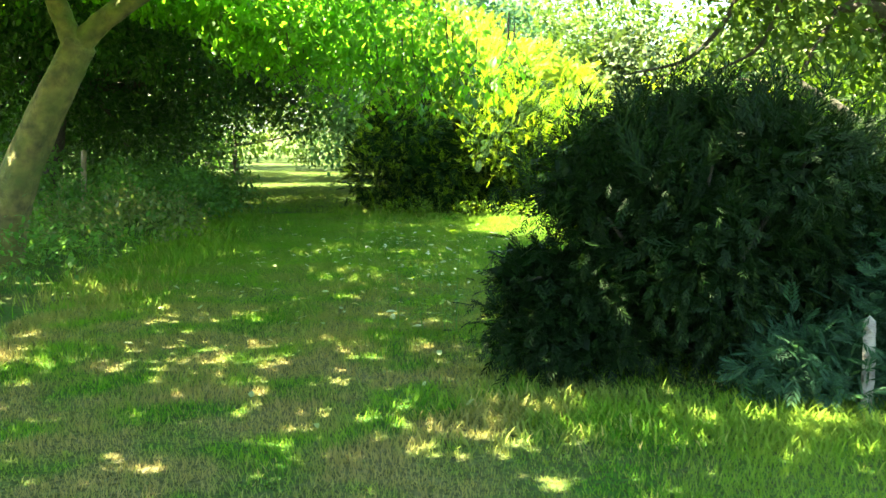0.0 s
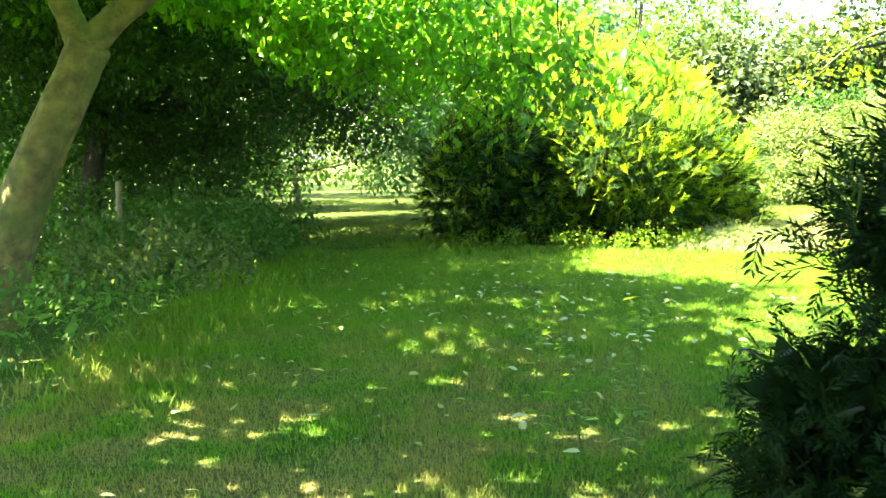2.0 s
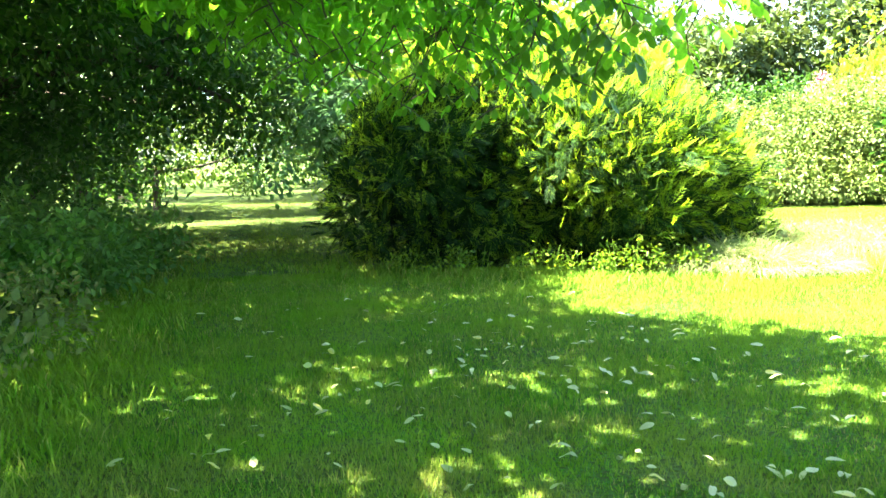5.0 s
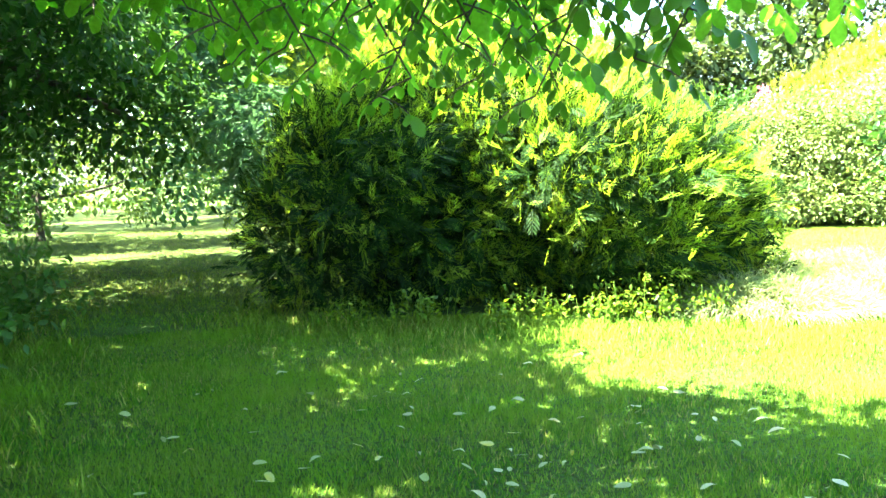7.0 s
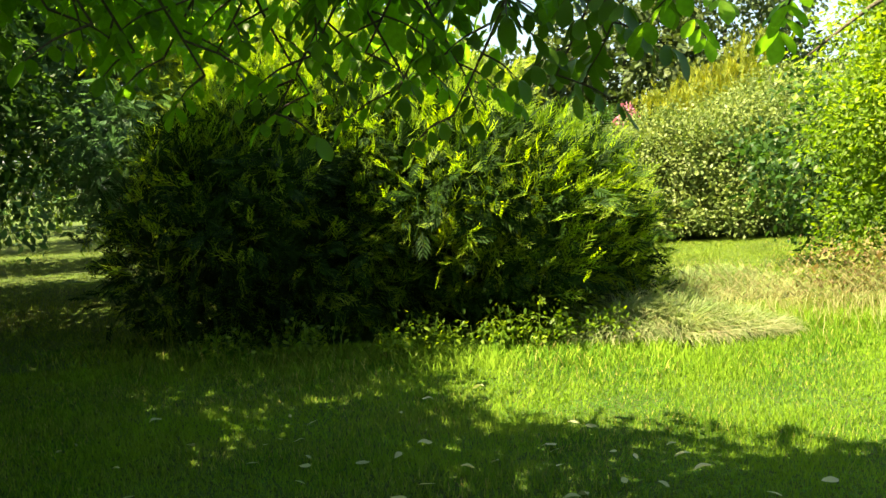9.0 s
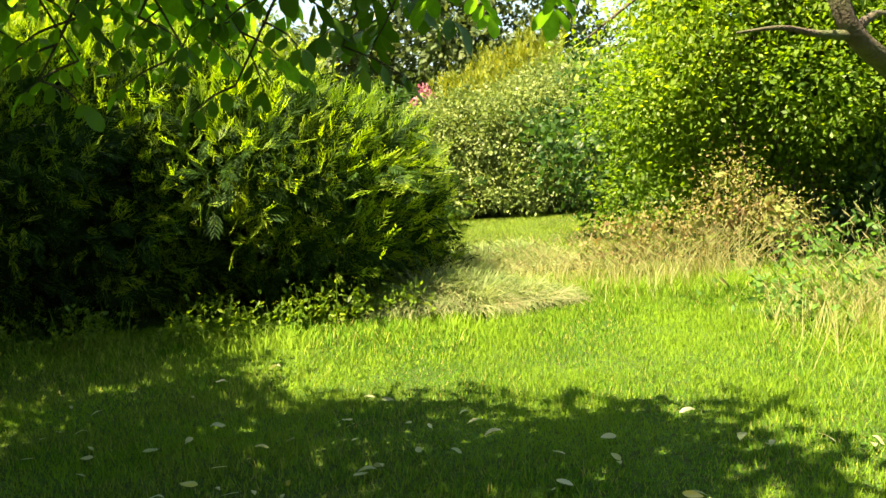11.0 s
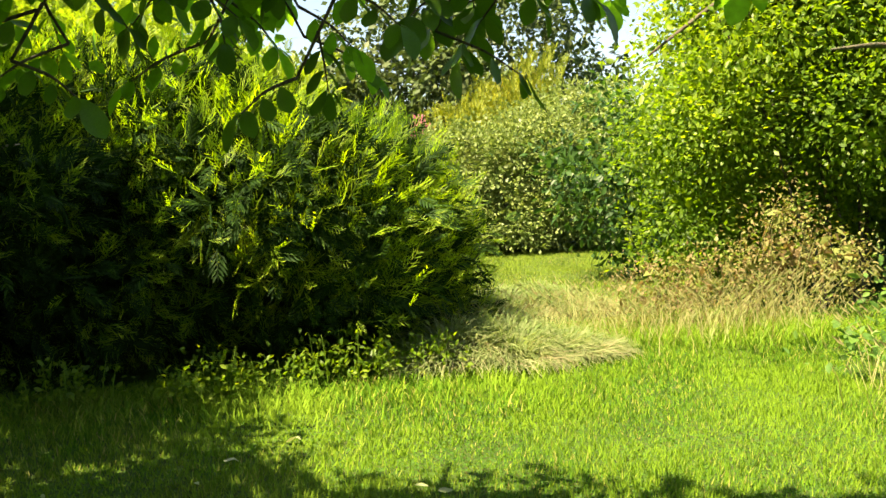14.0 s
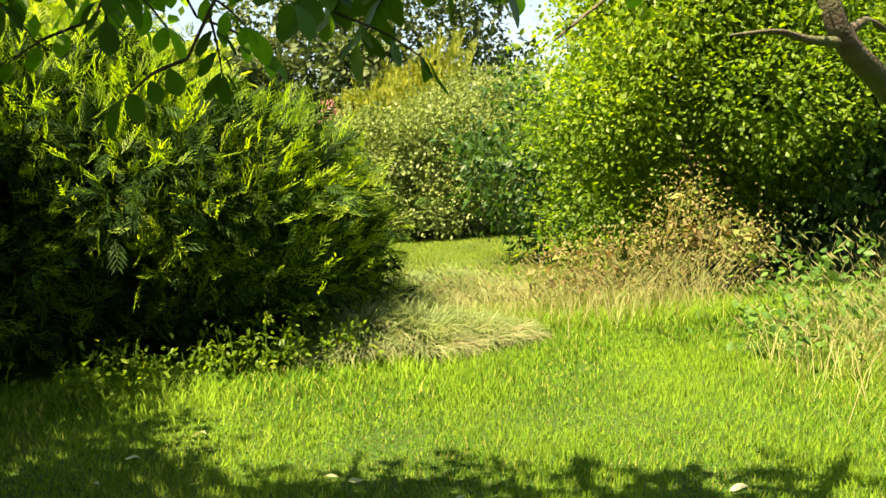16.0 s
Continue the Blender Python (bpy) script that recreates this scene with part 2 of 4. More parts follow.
def mesh_of(name, verts, tris):
    verts, tris = np.asarray(verts, np.float32), np.asarray(tris, np.int32)
    me = bpy.data.meshes.new(name)
    me.vertices.add(len(verts))
    me.vertices.foreach_set("co", verts.ravel())
    me.loops.add(tris.size)
    me.loops.foreach_set("vertex_index", tris.ravel())
    me.polygons.add(len(tris))
    me.polygons.foreach_set("loop_start", np.arange(0, tris.size, 3, dtype=np.int32))
    me.update(calc_edges=True)
    return me


def thing(name, at, label, category, group="", kind=""):
    ob = new(name)
    ob.empty_display_size = 0.2
    ob.location = at
    tagged(ob, label, category, group, kind)
    return ob


def base_of(ob):
    v = Vector((0, 0, 0))
    while ob:
        v += ob.location
        ob = ob.parent
    return v


def part(name, shape, mat, parent=None, label=""):
    """One mesh object from (verts, tris) in world metres, under parent."""
    verts, tris = shape
    off = np.array(base_of(parent)) if parent else 0.0
    me = mesh_of(name, np.asarray(verts) - off, tris)
    me.materials.append(mat)
    ob = new(name, me)
    if parent:
        ob.parent = parent
    if label:
        ob["label"] = label
    return ob


def unit(v):
    return v / np.maximum(np.linalg.norm(v, axis=-1, keepdims=True), 1e-9)


def strew(template, pos, along, up, size, wide=None):
    """Copies of a template (y: growth, z: face) at pos, growing along, facing up."""
    tv, tf = template
    y = unit(along)
    x = unit(np.cross(y, up))
    z = np.cross(x, y)
    s = np.asarray(size)[:, None, None]
    w = s if wide is None else np.asarray(wide)[:, None, None]
    v = pos[:, None, :] + w * tv[None, :, 0:1] * x[:, None, :] + s * tv[None, :, 1:2] * y[:, None, :] + s * tv[None, :, 2:3] * z[:, None, :]
    f = tf[None] + (np.arange(len(pos)) * len(tv))[:, None, None]
    return v.reshape(-1, 3), f.reshape(-1, 3)


def joined(*shapes):
    vs, fs, k = [], [], 0
    for v, f in shapes:
        vs.append(np.asarray(v))
        fs.append(np.asarray(f) + k)
        k += len(v)
    return np.concatenate(vs), np.concatenate(fs)


LEAF = (np.array([[0, 0, 0], [-0.26, 0.38, 0.07], [-0.2, 0.72, 0.05], [0, 1, -0.06], [0.2, 0.72, 0.05], [0.26, 0.38, 0.07], [0, 0.5, 0]], float),
        np.array([[0, 6, 1], [1, 6, 2], [2, 6, 3], [3, 6, 4], [4, 6, 5], [5, 6, 0]]))
DIAMOND = (np.array([[0, 0, 0], [-0.3, 0.5, 0.05], [0, 1, 0], [0.3, 0.5, 0.05]], float), np.array([[0, 2, 1], [0, 3, 2]]))
BLADE = (np.array([[-0.5, 0, 0], [0.5, 0, 0], [0.0, 1, 0.15]], float), np.array([[0, 1, 2]]))
BENT = (np.array([[-0.5, 0, 0], [0.5, 0, 0], [-0.35, 0.55, 0.06], [0.35, 0.55, 0.06], [0, 1, 0.35]], float), np.array([[0, 1, 3], [0, 3, 2], [2, 3, 4]]))


def leaflet_template():
    """A rounded, folded leaflet with a pointed tip."""
    ys = [0.0, 0.12, 0.3, 0.5, 0.68, 0.84, 0.94, 1.0]
    ws = [0.01, 0.1, 0.2, 0.26, 0.27, 0.2, 0.09, 0.0]
    v, f = [], []
    for y, w in zip(ys, ws):
        d = -0.16 * y * y
        v += [(-w, y, 0.25 * w + d), (0, y, d), (w, y, 0.25 * w + d)]
    for i in range(len(ys) - 1):
        a = 3 * i
        f += [(a, a + 1, a + 4), (a, a + 4, a + 3), (a + 1, a + 2, a + 5), (a + 1, a + 5, a + 4)]
    return np.array(v, float), np.array(f)


def frond_template(pairs=5, spread=0.52, fat=0.03, droop=0.12):
    """A flat conifer spray: a stem with pairs of narrow side shoots."""
    v = [(-0.018, 0, 0), (0.018, 0, 0), (0, 1, -droop)]
    f = [(0, 1, 2)]
    for i in range(pairs):
        y = 0.1 + 0.8 * i / pairs
        ln = spread * (1 - 0.7 * (i / pairs)) * (0.8 + 0.4 * ((i * 37) % 5) / 5)
        for s in (-1, 1):
            k = len(v)
            x1, y1 = s * ln * 0.6, y + ln * 0.85
            z0, z1 = -droop * y * y, -droop * y1 * y1 - 0.04
            v += [(0, y - fat, z0), (s * (ln * 0.33 + fat), y + ln * 0.42 - fat, z0 - 0.01), (x1, y1, z1), (s * (ln * 0.3 - fat * 0.6), y + ln * 0.5, z0)]
            f += [(k, k + 1, k + 2), (k, k + 2, k + 3)] if s > 0 else [(k, k + 2, k + 1), (k, k + 3, k + 2)]
    return np.array(v, float), np.array(f)


def plume_template():
    """An irregular feathery tip: alternate, forward-swept fingers, some forked."""
    g = np.random.default_rng(3)
    v, f = [(-0.014, 0, 0), (0.014, 0, 0), (0.0, 1, 0.05)], [(0, 1, 2)]

    def finger(x, y, z, ang, ln, fat):
        k = len(v)
        c, s = math.sin(ang), math.cos(ang)
        v.extend([(x, y, z), (x + 0.5 * ln * c + fat * s, y + 0.5 * ln * s - fat * c, z - 0.01), (x + ln * c, y + ln * s, z + 0.05 * ln), (x + 0.5 * ln * c - fat * s, y + 0.5 * ln * s + fat * c, z - 0.01)])
        f.extend([(k, k + 1, k + 2), (k, k + 2, k + 3)])

    for i in range(9):
        y = 0.06 + 0.095 * i
        side = -1 if i % 2 else 1
        ln = (0.5 - 0.035 * i) * (0.75 + 0.5 * g.random())
        ang = side * (0.5 + 0.25 * g.random())
        finger(0, y, 0.03 * g.normal(), ang, ln, 0.022)
        if i < 6:
            finger(0.5 * ln * math.sin(ang), y + 0.5 * ln * math.cos(ang), 0.0, ang - side * 0.55, 0.45 * ln, 0.016)
    return np.array(v, float), np.array(f)


LEAFLET, FROND, PLUME, SPRIG = leaflet_template(), frond_template(), plume_template(), frond_template(4, 0.4, 0.035, 0.1)


def tube(points, radii, sides=8, rough=0.12, seed=0):
    """A tapered, slightly uneven stem through the points."""
    p = np.asarray(points, float)
    n = max(6, 4 * len(p))
    s = np.linspace(0, len(p) - 1, n)
    q = np.stack([np.interp(s, np.arange(len(p)), p[:, i]) for i in range(3)], 1)
    for _ in range(3):
        q[1:-1] = 0.25 * q[:-2] + 0.5 * q[1:-1] + 0.25 * q[2:]
    rad = np.interp(s, np.arange(len(p)), radii)
    t = unit(np.gradient(q, axis=0))
    ref = np.array([0.0, 1.0, 0.0]) if abs(t[0, 1]) < 0.8 else np.array([1.0, 0, 0])
    a = unit(np.cross(t, ref))
    b = np.cross(t, a)
    g = np.random.default_rng(seed + 11)
    ang = np.linspace(0, 2 * np.pi, sides, endpoint=False)
    r = rad[:, None] * (1 + rough * (g.random((n, sides)) - 0.5) + 0.1 * np.sin(ang * 3 + s[:, None]))
    v = q[:, None] + r[..., None] * (np.cos(ang)[None, :, None] * a[:, None] + np.sin(ang)[None, :, None] * b[:, None])
    v = v.reshape(-1, 3)
    i, j = np.meshgrid(np.arange(n - 1), np.arange(sides), indexing="ij")
    k0, k1 = i * sides + j, i * sides + (j + 1) % sides
    f = np.concatenate([np.stack([k0, k1, k1 + sides], -1).reshape(-1, 3), np.stack([k0, k1 + sides, k0 + sides], -1).reshape(-1, 3)])
    tip = len(v)
    v = np.concatenate([v, q[-1:] + t[-1:] * rad[-1]])
    f = np.concatenate([f, [[(n - 1) * sides + m, (n - 1) * sides + (m + 1) % sides, tip] for m in range(sides)]])
    return v, f


def sphere_points(n):
    return unit(rng.normal(size=(n, 3)))


def lumps(balls, clumps, floor=0.05):
    """Clump centres over the skins of overlapping balls (cx, cy, cz, rx, ry, rz), none inside another ball, with the outward way at each."""
    c, o = [], []
    vol = np.array([b[3] * b[4] + b[3] * b[5] + b[4] * b[5] for b in balls])
    for i, b in enumerate(balls):
        n = int(clumps * vol[i] / vol.sum())
        d = sphere_points(n)
        p = np.array(b[:3]) + d * np.array(b[3:6]) * (0.86 + 0.26 * rng.random((n, 1)))
        keep = p[:, 2] > floor
        for j, e in enumerate(balls):
            if j != i:
                keep &= (((p - np.array(e[:3])) / np.array(e[3:6])) ** 2).sum(1) > 0.7
        c.append(p[keep])
        o.append(unit(d / np.array(b[3:6]))[keep])
    return np.concatenate(c), np.concatenate(o)


def lobes(balls, n=9, k=0.4):
    """Break each ball into a core with smaller bulges over its upper skin, for an uneven outline with gaps."""
    made = []
    for q in balls:
        c, r = np.array(q[:3]), np.array(q[3:6])
        made.append((*c, *(0.72 * r)))
        d = sphere_points(n)
        d[:, 2] = np.where(d[:, 2] < -0.3, -d[:, 2], d[:, 2])
        for u in d:
            s = k * (0.5 + 0.95 * rng.random()) * r.mean()
            made.append((*(c + u * (r - 0.3 * s)), s, s, s * 0.85))
    return made


def foliage(balls, clumps, per, size, template=LEAF, spread=0.16, hang=0.3, inner=0.25, floor=0.04, lean=(0, 0, 0), flat=0.35):
    """A crown of leaves in clumps; inner: share of broader leaves deep inside that close the crown."""
    c, o = lumps(balls, clumps, floor)
    k = np.repeat(np.arange(len(c)), per)
    big = 0.6 + 0.9 * rng.random(len(c))
    p = c[k] + rng.normal(size=(len(k), 3)) * spread * big[k][:, None] * np.array([1, 1, 0.75])
    out = o[k]
    along = unit(out + rng.normal(size=out.shape) * 0.7 + np.array([0, 0, -hang]) + np.array(lean))
    up = unit(out * flat + rng.normal(size=out.shape) * 0.45 + np.array([0, 0, 0.8]))
    s = size * (0.6 + 0.7 * rng.random(len(k)))
    keep = p[:, 2] > floor
    shapes = [strew(template, p[keep], along[keep], up[keep], s[keep])]
    m = int(len(c) * inner * 5)
    if m:
        b = np.array([q[:6] for q in balls])
        vol = b[:, 3] * b[:, 4] * b[:, 5]
        i = rng.choice(len(balls), m, p=vol / vol.sum())
        p = b[i, :3] + sphere_points(m) * b[i, 3:] * (0.3 + 0.5 * rng.random((m, 1)))
        keep = p[:, 2] > floor + 0.1
        p = p[keep]
        filler = SPRIG if template is FROND or template is PLUME else DIAMOND
        shapes.append(strew(filler, p, rng.normal(size=p.shape), rng.normal(size=p.shape), np.full(len(p), max(0.14, min(0.2, size * 1.2)))))
    return joined(*shapes)


def boughs(base, tips, r0, seed=0, sides=7):
    """Limbs from base to each tip with a bend."""
    g = np.random.default_rng(seed)
    made = []
    for k, t in enumerate(tips):
        b, t = np.array(base, float), np.array(t, float)
        mid = 0.5 * (b + t) + g.normal(size=3) * 0.12 * np.linalg.norm(t - b) + np.array([0, 0, 0.1 * np.linalg.norm(t - b)])
        made.append(tube([b, mid, t], [r0, r0 * 0.65, r0 * 0.22], sides, 0.15, seed + k))
    return made


def smooth(a, b, x):
    t = np.clip((np.asarray(x, float) - a) / (b - a), 0, 1)
    return t * t * (3 - 2 * t)


def ground_z(x, y):
    x, y = np.asarray(x, float), np.asarray(y, float)
    z = -0.07 * smooth(4, 9, y) + 0.015 * np.sin(x * 1.7 + 0.4 * y) * np.sin(y * 1.3 - 0.5 * x)
    z = z + 0.22 * np.exp(-(((x - 4.9) / 0.8) ** 2 + ((y - 18.6) / 0.5) ** 2))
    z = z + 0.2 * np.exp(-(((x - 2.9) / 0.7) ** 2 + ((y - 16.6) / 0.4) ** 2))
    return z

# ---- ground ----


def ground_sheet():
    inner = np.linspace(-14, 34, 161)
    far = np.array([1, 3, 7, 15, 30, 60, 120, 300, 900])
    xs = np.concatenate([-14 - far[::-1], inner, 34 + far])
    ys = np.concatenate([-14 - far[::-1], inner, 34 + far])
    gx, gy = np.meshgrid(xs, ys, indexing="ij")
    v = np.stack([gx, gy, ground_z(gx, gy)], -1).reshape(-1, 3)
    n = len(ys)
    i, j = np.meshgrid(np.arange(len(xs) - 1), np.arange(n - 1), indexing="ij")
    a = i * n + j
    f = np.concatenate([np.stack([a, a + n, a + n + 1], -1).reshape(-1, 3), np.stack([a, a + n + 1, a + 1], -1).reshape(-1, 3)])
    return v, f


ground = part("ground", ground_sheet(), M_turf)
ground.data.shade_smooth()
tagged(ground, "green lawn with thin dry patches under the trees", "lawn", kind="structure")


def sward(x0, x1, y0, y1, per, height, wide, lean=0.35, template=BLADE):
    n = int((x1 - x0) * (y1 - y0) * per)
    x, y = rng.uniform(x0, x1, n), rng.uniform(y0, y1, n)
    p = np.stack([x, y, ground_z(x, y) - 0.004], 1)
    # taller tufts come in drifts
    tuft = 0.75 + 0.35 * np.sin(x * 3.1 + np.sin(y * 2.3)) * np.sin(y * 2.7 + np.sin(x * 1.9)) + 0.35 * rng.random(n)
    a = rng.uniform(0, 2 * np.pi, n)
    along = np.stack([np.cos(a) * lean, np.sin(a) * lean, np.ones(n)], 1)
    along[:, :2] += rng.normal(size=(n, 2)) * 0.2
    up = np.stack([np.cos(a), np.sin(a), np.zeros(n)], 1)
    return strew(template, p, along, up, height * tuft, np.full(n, wide))


turf_shapes = []
for x0, x1, y0, y1, per in ((-3.5, 3.5, 1.8, 9, 2900), (-4.0, 4.5, 9, 14.5, 3900), (-4.5, 6.5, 14.5, 17.5, 3000), (-9, -4.0, 6, 20, 350), (4.5, 9, 11, 17.5, 1000),
                            (-8, 1, 18, 26, 500), (2, 13, 18, 26, 1100), (-10, 0, 26, 36, 150), (3.5, 8, 3, 11, 300)):
    turf_shapes.append(sward(x0, x1, y0, y1, per, 0.05, 0.007 if y0 < 14 else 0.011))
grass = part("grass", joined(*turf_shapes), M_blade)
tagged(grass, "short mown green grass with dry straw-coloured blades", "grass", kind="stuff")


def fringe(points, n, height, wide, spread, mat, name, label, lean=0.4, template=BENT):
    """Long grass along a line of points."""
    q = np.asarray(points, float)
    s = rng.uniform(0, len(q) - 1, n)
    x, y = [np.interp(s, np.arange(len(q)), q[:, i]) + rng.normal(size=n) * spread for i in (0, 1)]
    a = rng.uniform(0, 2 * np.pi, n)
    along = np.stack([np.cos(a) * lean, np.sin(a) * lean, np.ones(n)], 1)
    up = np.stack([np.cos(a), np.sin(a), np.zeros(n)], 1)
    sh = strew(template, np.stack([x, y, ground_z(x, y) - 0.005], 1), along, up, height * (0.5 + 0.8 * rng.random(n)), np.full(n, wide))
    return tagged(part(name, sh, mat), label, "grass", kind="stuff")


fringe([(-2.3, 18.2), (-1.2, 17.2), (-0.2, 16.6), (1.0, 15.9), (2.3, 15.9), (2.9, 16.2)], 5000, 0.12, 0.011, 0.3, M_blade, "long_grass", "long green grass along the foot of the cypress")
fringe([(-3.2, 8.2), (-3.4, 10.0), (-3.3, 12.0), (-3.5, 14.0), (-3.9, 16.5), (-4.2, 18.5)], 7000, 0.15, 0.01, 0.35, M_blade, "long_grass", "long soft grass fringing the nettle bed")
fringe([(0.1, 4.9), (0.9, 4.6), (1.9, 4.35), (2.8, 4.3)], 4500, 0.1, 0.01, 0.25, M_blade, "long_grass", "long grass in front of the yew bush")
fringe([(4.3, 16.4), (5.2, 15.7), (6.2, 15.3), (7.5, 15.0)], 3000, 0.15, 0.008, 0.3, M_blade, "long_grass", "long grass below the multi-stemmed tree")

# ---- walnut tree over the lawn ----
SLIP = (-TO_SUN.x / TO_SUN.z, -TO_SUN.y / TO_SUN.z)


def crown_edge(p):
    """Below zero where the crown spreads: its scalloped edge is cut from the shadow wanted on lawn and cypress, and
    leaves the sunlit corner of the lawn free.
    """
    gx, gy = p[:, 0] + SLIP[0] * p[:, 2], p[:, 1] + SLIP[1] * p[:, 2]
    lawn = 0.85 * (gx - np.interp(gy, [9.0, 11.0, 11.7, 12.5, 13.0, 13.8, 14.05, 14.4], [3.6, 2.8, 2.35, 1.95, 1.75, 1.4, 0.8, 0.15])) + 0.1 * np.sin(2.6 * gx - 1.9 * gy)
    hedge = np.where(gy < 16.1, gx - 0.15 - 0.42 * (gy - 14.4), gx - 0.86 - 0.35 * (gy - 16.1))
    return np.where(gy < 14.4, lawn, np.minimum(lawn + 99 * (gy > 14.8), hedge)), gx, gy


def walnut_shade_crown():
    """Clumps of the high crown, out of view and spread to cast the wanted shade."""
    n = 7400
    c = np.stack([rng.uniform(-15, 2.5, n), rng.uniform(-0.5, 22.5, n), rng.uniform(3.7, 5.8, n)], 1)
    edge, gx, gy = crown_edge(c)
    thin = np.sin(gx * 1.9 + 0.7) * np.sin(gy * 1.7 + 0.4) + 0.5 * np.sin(gx * 4.1 + gy * 2.3)
    keep = (edge < -0.28) & (thin < np.where((gy > 8.2) | (gx > 0.3), 2.0, 0.78)) & (gy < np.where(gx > -1.5, 18.4, 20.5)) & (gx > -12) & (gy > -1)
    # the low boughs on the sunny side carry the shade there
    keep &= ~((((gx > -1.8) & (gx < 1.3) & (gy > 11.4) & (gy < 16)) | ((gx > 0.8) & (gy > 8.6) & (gy < 12.6))) & (rng.random(n) < 0.6))
    round_edge = (np.abs(gx + 4.4) / 8.1) ** 2.6 + (np.abs(gy - 8.9) / 10.8) ** 2.6 + 0.12 * np.sin(gx * 1.3 + gy * 0.9) * np.cos(gy * 1.1)
    keep &= round_edge < 1.0
    c = c[keep]
    k = np.repeat(np.arange(len(c)), 23)
    p = c[k] + rng.normal(size=(len(k), 3)) * np.array([0.28, 0.28, 0.18])
    along = rng.normal(size=p.shape) + np.array([0, 0, -0.4])
    up = rng.normal(size=p.shape) * 0.4 + np.array([0, 0, 1])
    return strew(DIAMOND, p, along, up, 0.22 * (0.7 + 0.6 * rng.random(len(p))))


def low_crown(x0, x1, y0, y1, n, per, drop=0.0):
    """Drooping boughs: the underside hangs lowest in the middle of the row."""
    x, y = rng.uniform(x0, x1, n), rng.uniform(y0, y1, n)
    under = 2.14 + drop + 0.32 * np.maximum(0, -1.6 - x) + 0.22 * np.maximum(0, x - 0.2) + 0.1 * np.sin(3.1 * x + y)
    c = np.stack([x, y, under + (3.4 - under) * rng.random(n) ** 0.85], 1)
    c = c[crown_edge(c)[0] < -0.1]
    k = np.repeat(np.arange(len(c)), per)
    p = c[k] + rng.normal(size=(len(k), 3)) * np.array([0.16, 0.16, 0.11])
    along = rng.normal(size=p.shape) * 0.7 + np.array([0, 0, -0.8])
    up = rng.normal(size=p.shape) * 0.5 + np.array([-0.3, -0.1, 0.7])
    return strew(LEAF, p, along, up, 0.12 * (0.6 + 0.7 * rng.random(len(p))))


walnut = thing("walnut_tree", (-5.35, 11.0, -0.07), "leaning walnut tree with pale bark and drooping leafy boughs", "tree")
part("trunk", tube([(-5.35, 11.0, -0.2), (-5.25, 11.0, 0.3), (-5.0, 11.0, 1.1), (-4.62, 11.0, 1.85), (-4.25, 11.0, 2.52)], [0.29, 0.25, 0.22, 0.2, 0.19], 14, 0.1, 3), M_bark, walnut)
for k, (pts, r) in enumerate([
        ([(-4.29, 11.0, 2.45), (-3.95, 11.0, 2.78), (-3.5, 11.1, 3.12), (-2.6, 11.4, 3.75), (0.6, 12.4, 3.6)], [0.15, 0.13, 0.11, 0.08, 0.03]),
        ([(-4.27, 11.0, 2.42), (-4.45, 10.9, 3.0), (-4.5, 10.3, 3.9), (-3.6, 9.0, 4.8)], [0.15, 0.12, 0.1, 0.04]),
        ([(-3.4, 11.2, 3.15), (-2.3, 12.5, 3.5), (-1.0, 14.2, 3.6)], [0.09, 0.06, 0.015]),
        ([(-3.6, 9.0, 4.8), (-2.0, 7.0, 5.2), (-0.5, 5.0, 5.0)], [0.06, 0.045, 0.02])]):
    part("limb", tube(pts, r, 9, 0.12, 20 + k), M_bark, walnut)
part("crown", walnut_shade_crown(), M_walnut, walnut)
part("low_crown", joined(low_crown(-3.0, 1.9, 12.1, 13.9, 340, 20), low_crown(-2.8, 0.6, 13.8, 16.2, 300, 22, 0.3), low_crown(-4.6, -2.2, 12.6, 16.6, 260, 22, 0.35)), M_walnut, walnut)

# hanging twigs: tip and leaf scale
TWIGS = [(0.05, 12.6, 1.72, 1.0), (-0.15, 12.5, 1.9, 1.0), (0.2, 12.5, 1.8, 1.05), (0.38, 12.75, 1.9, 1.0), (-0.45, 12.5, 1.55, 0.75), (-0.62, 12.6, 1.72, 0.75),
         (-1.12, 12.64, 1.58, 0.72), (-0.35, 12.7, 1.78, 0.75), (0.56, 11.76, 1.9, 1.0), (-1.38, 12.6, 1.72, 0.72), (-1.0, 12.5, 1.78, 0.72), (-1.62, 12.7, 1.82, 0.72),
         (-0.78, 12.55, 1.8, 0.75), (-1.9, 12.6, 1.95, 0.72), (-1.3, 12.9, 1.85, 0.72), (0.3, 11.95, 2.0, 1.0), (-0.55, 12.9, 1.7, 0.75), (-1.75, 12.3, 1.85, 0.7),
         (-2.3, 12.8, 2.05, 0.72), (-0.2, 13.0, 1.75, 0.8), (0.7, 12.6, 2.0, 0.9), (1.1, 12.3, 2.1, 0.9), (-1.5, 13.1, 1.85, 0.75), (-0.9, 13.1, 1.7, 0.75)]
leaflet_meshes = []
for k in range(3):
    v, f = LEAFLET
    v = v.copy()
    v[:, 2] += (0.06 * np.sin(v[:, 1] * 5 + k) + 0.05 * (k - 1) * v[:, 0])
    me = mesh_of("leaf", v, f)
    me.materials.append(M_shade_leaflet)
    me.shade_smooth()
    leaflet_meshes.append(me)


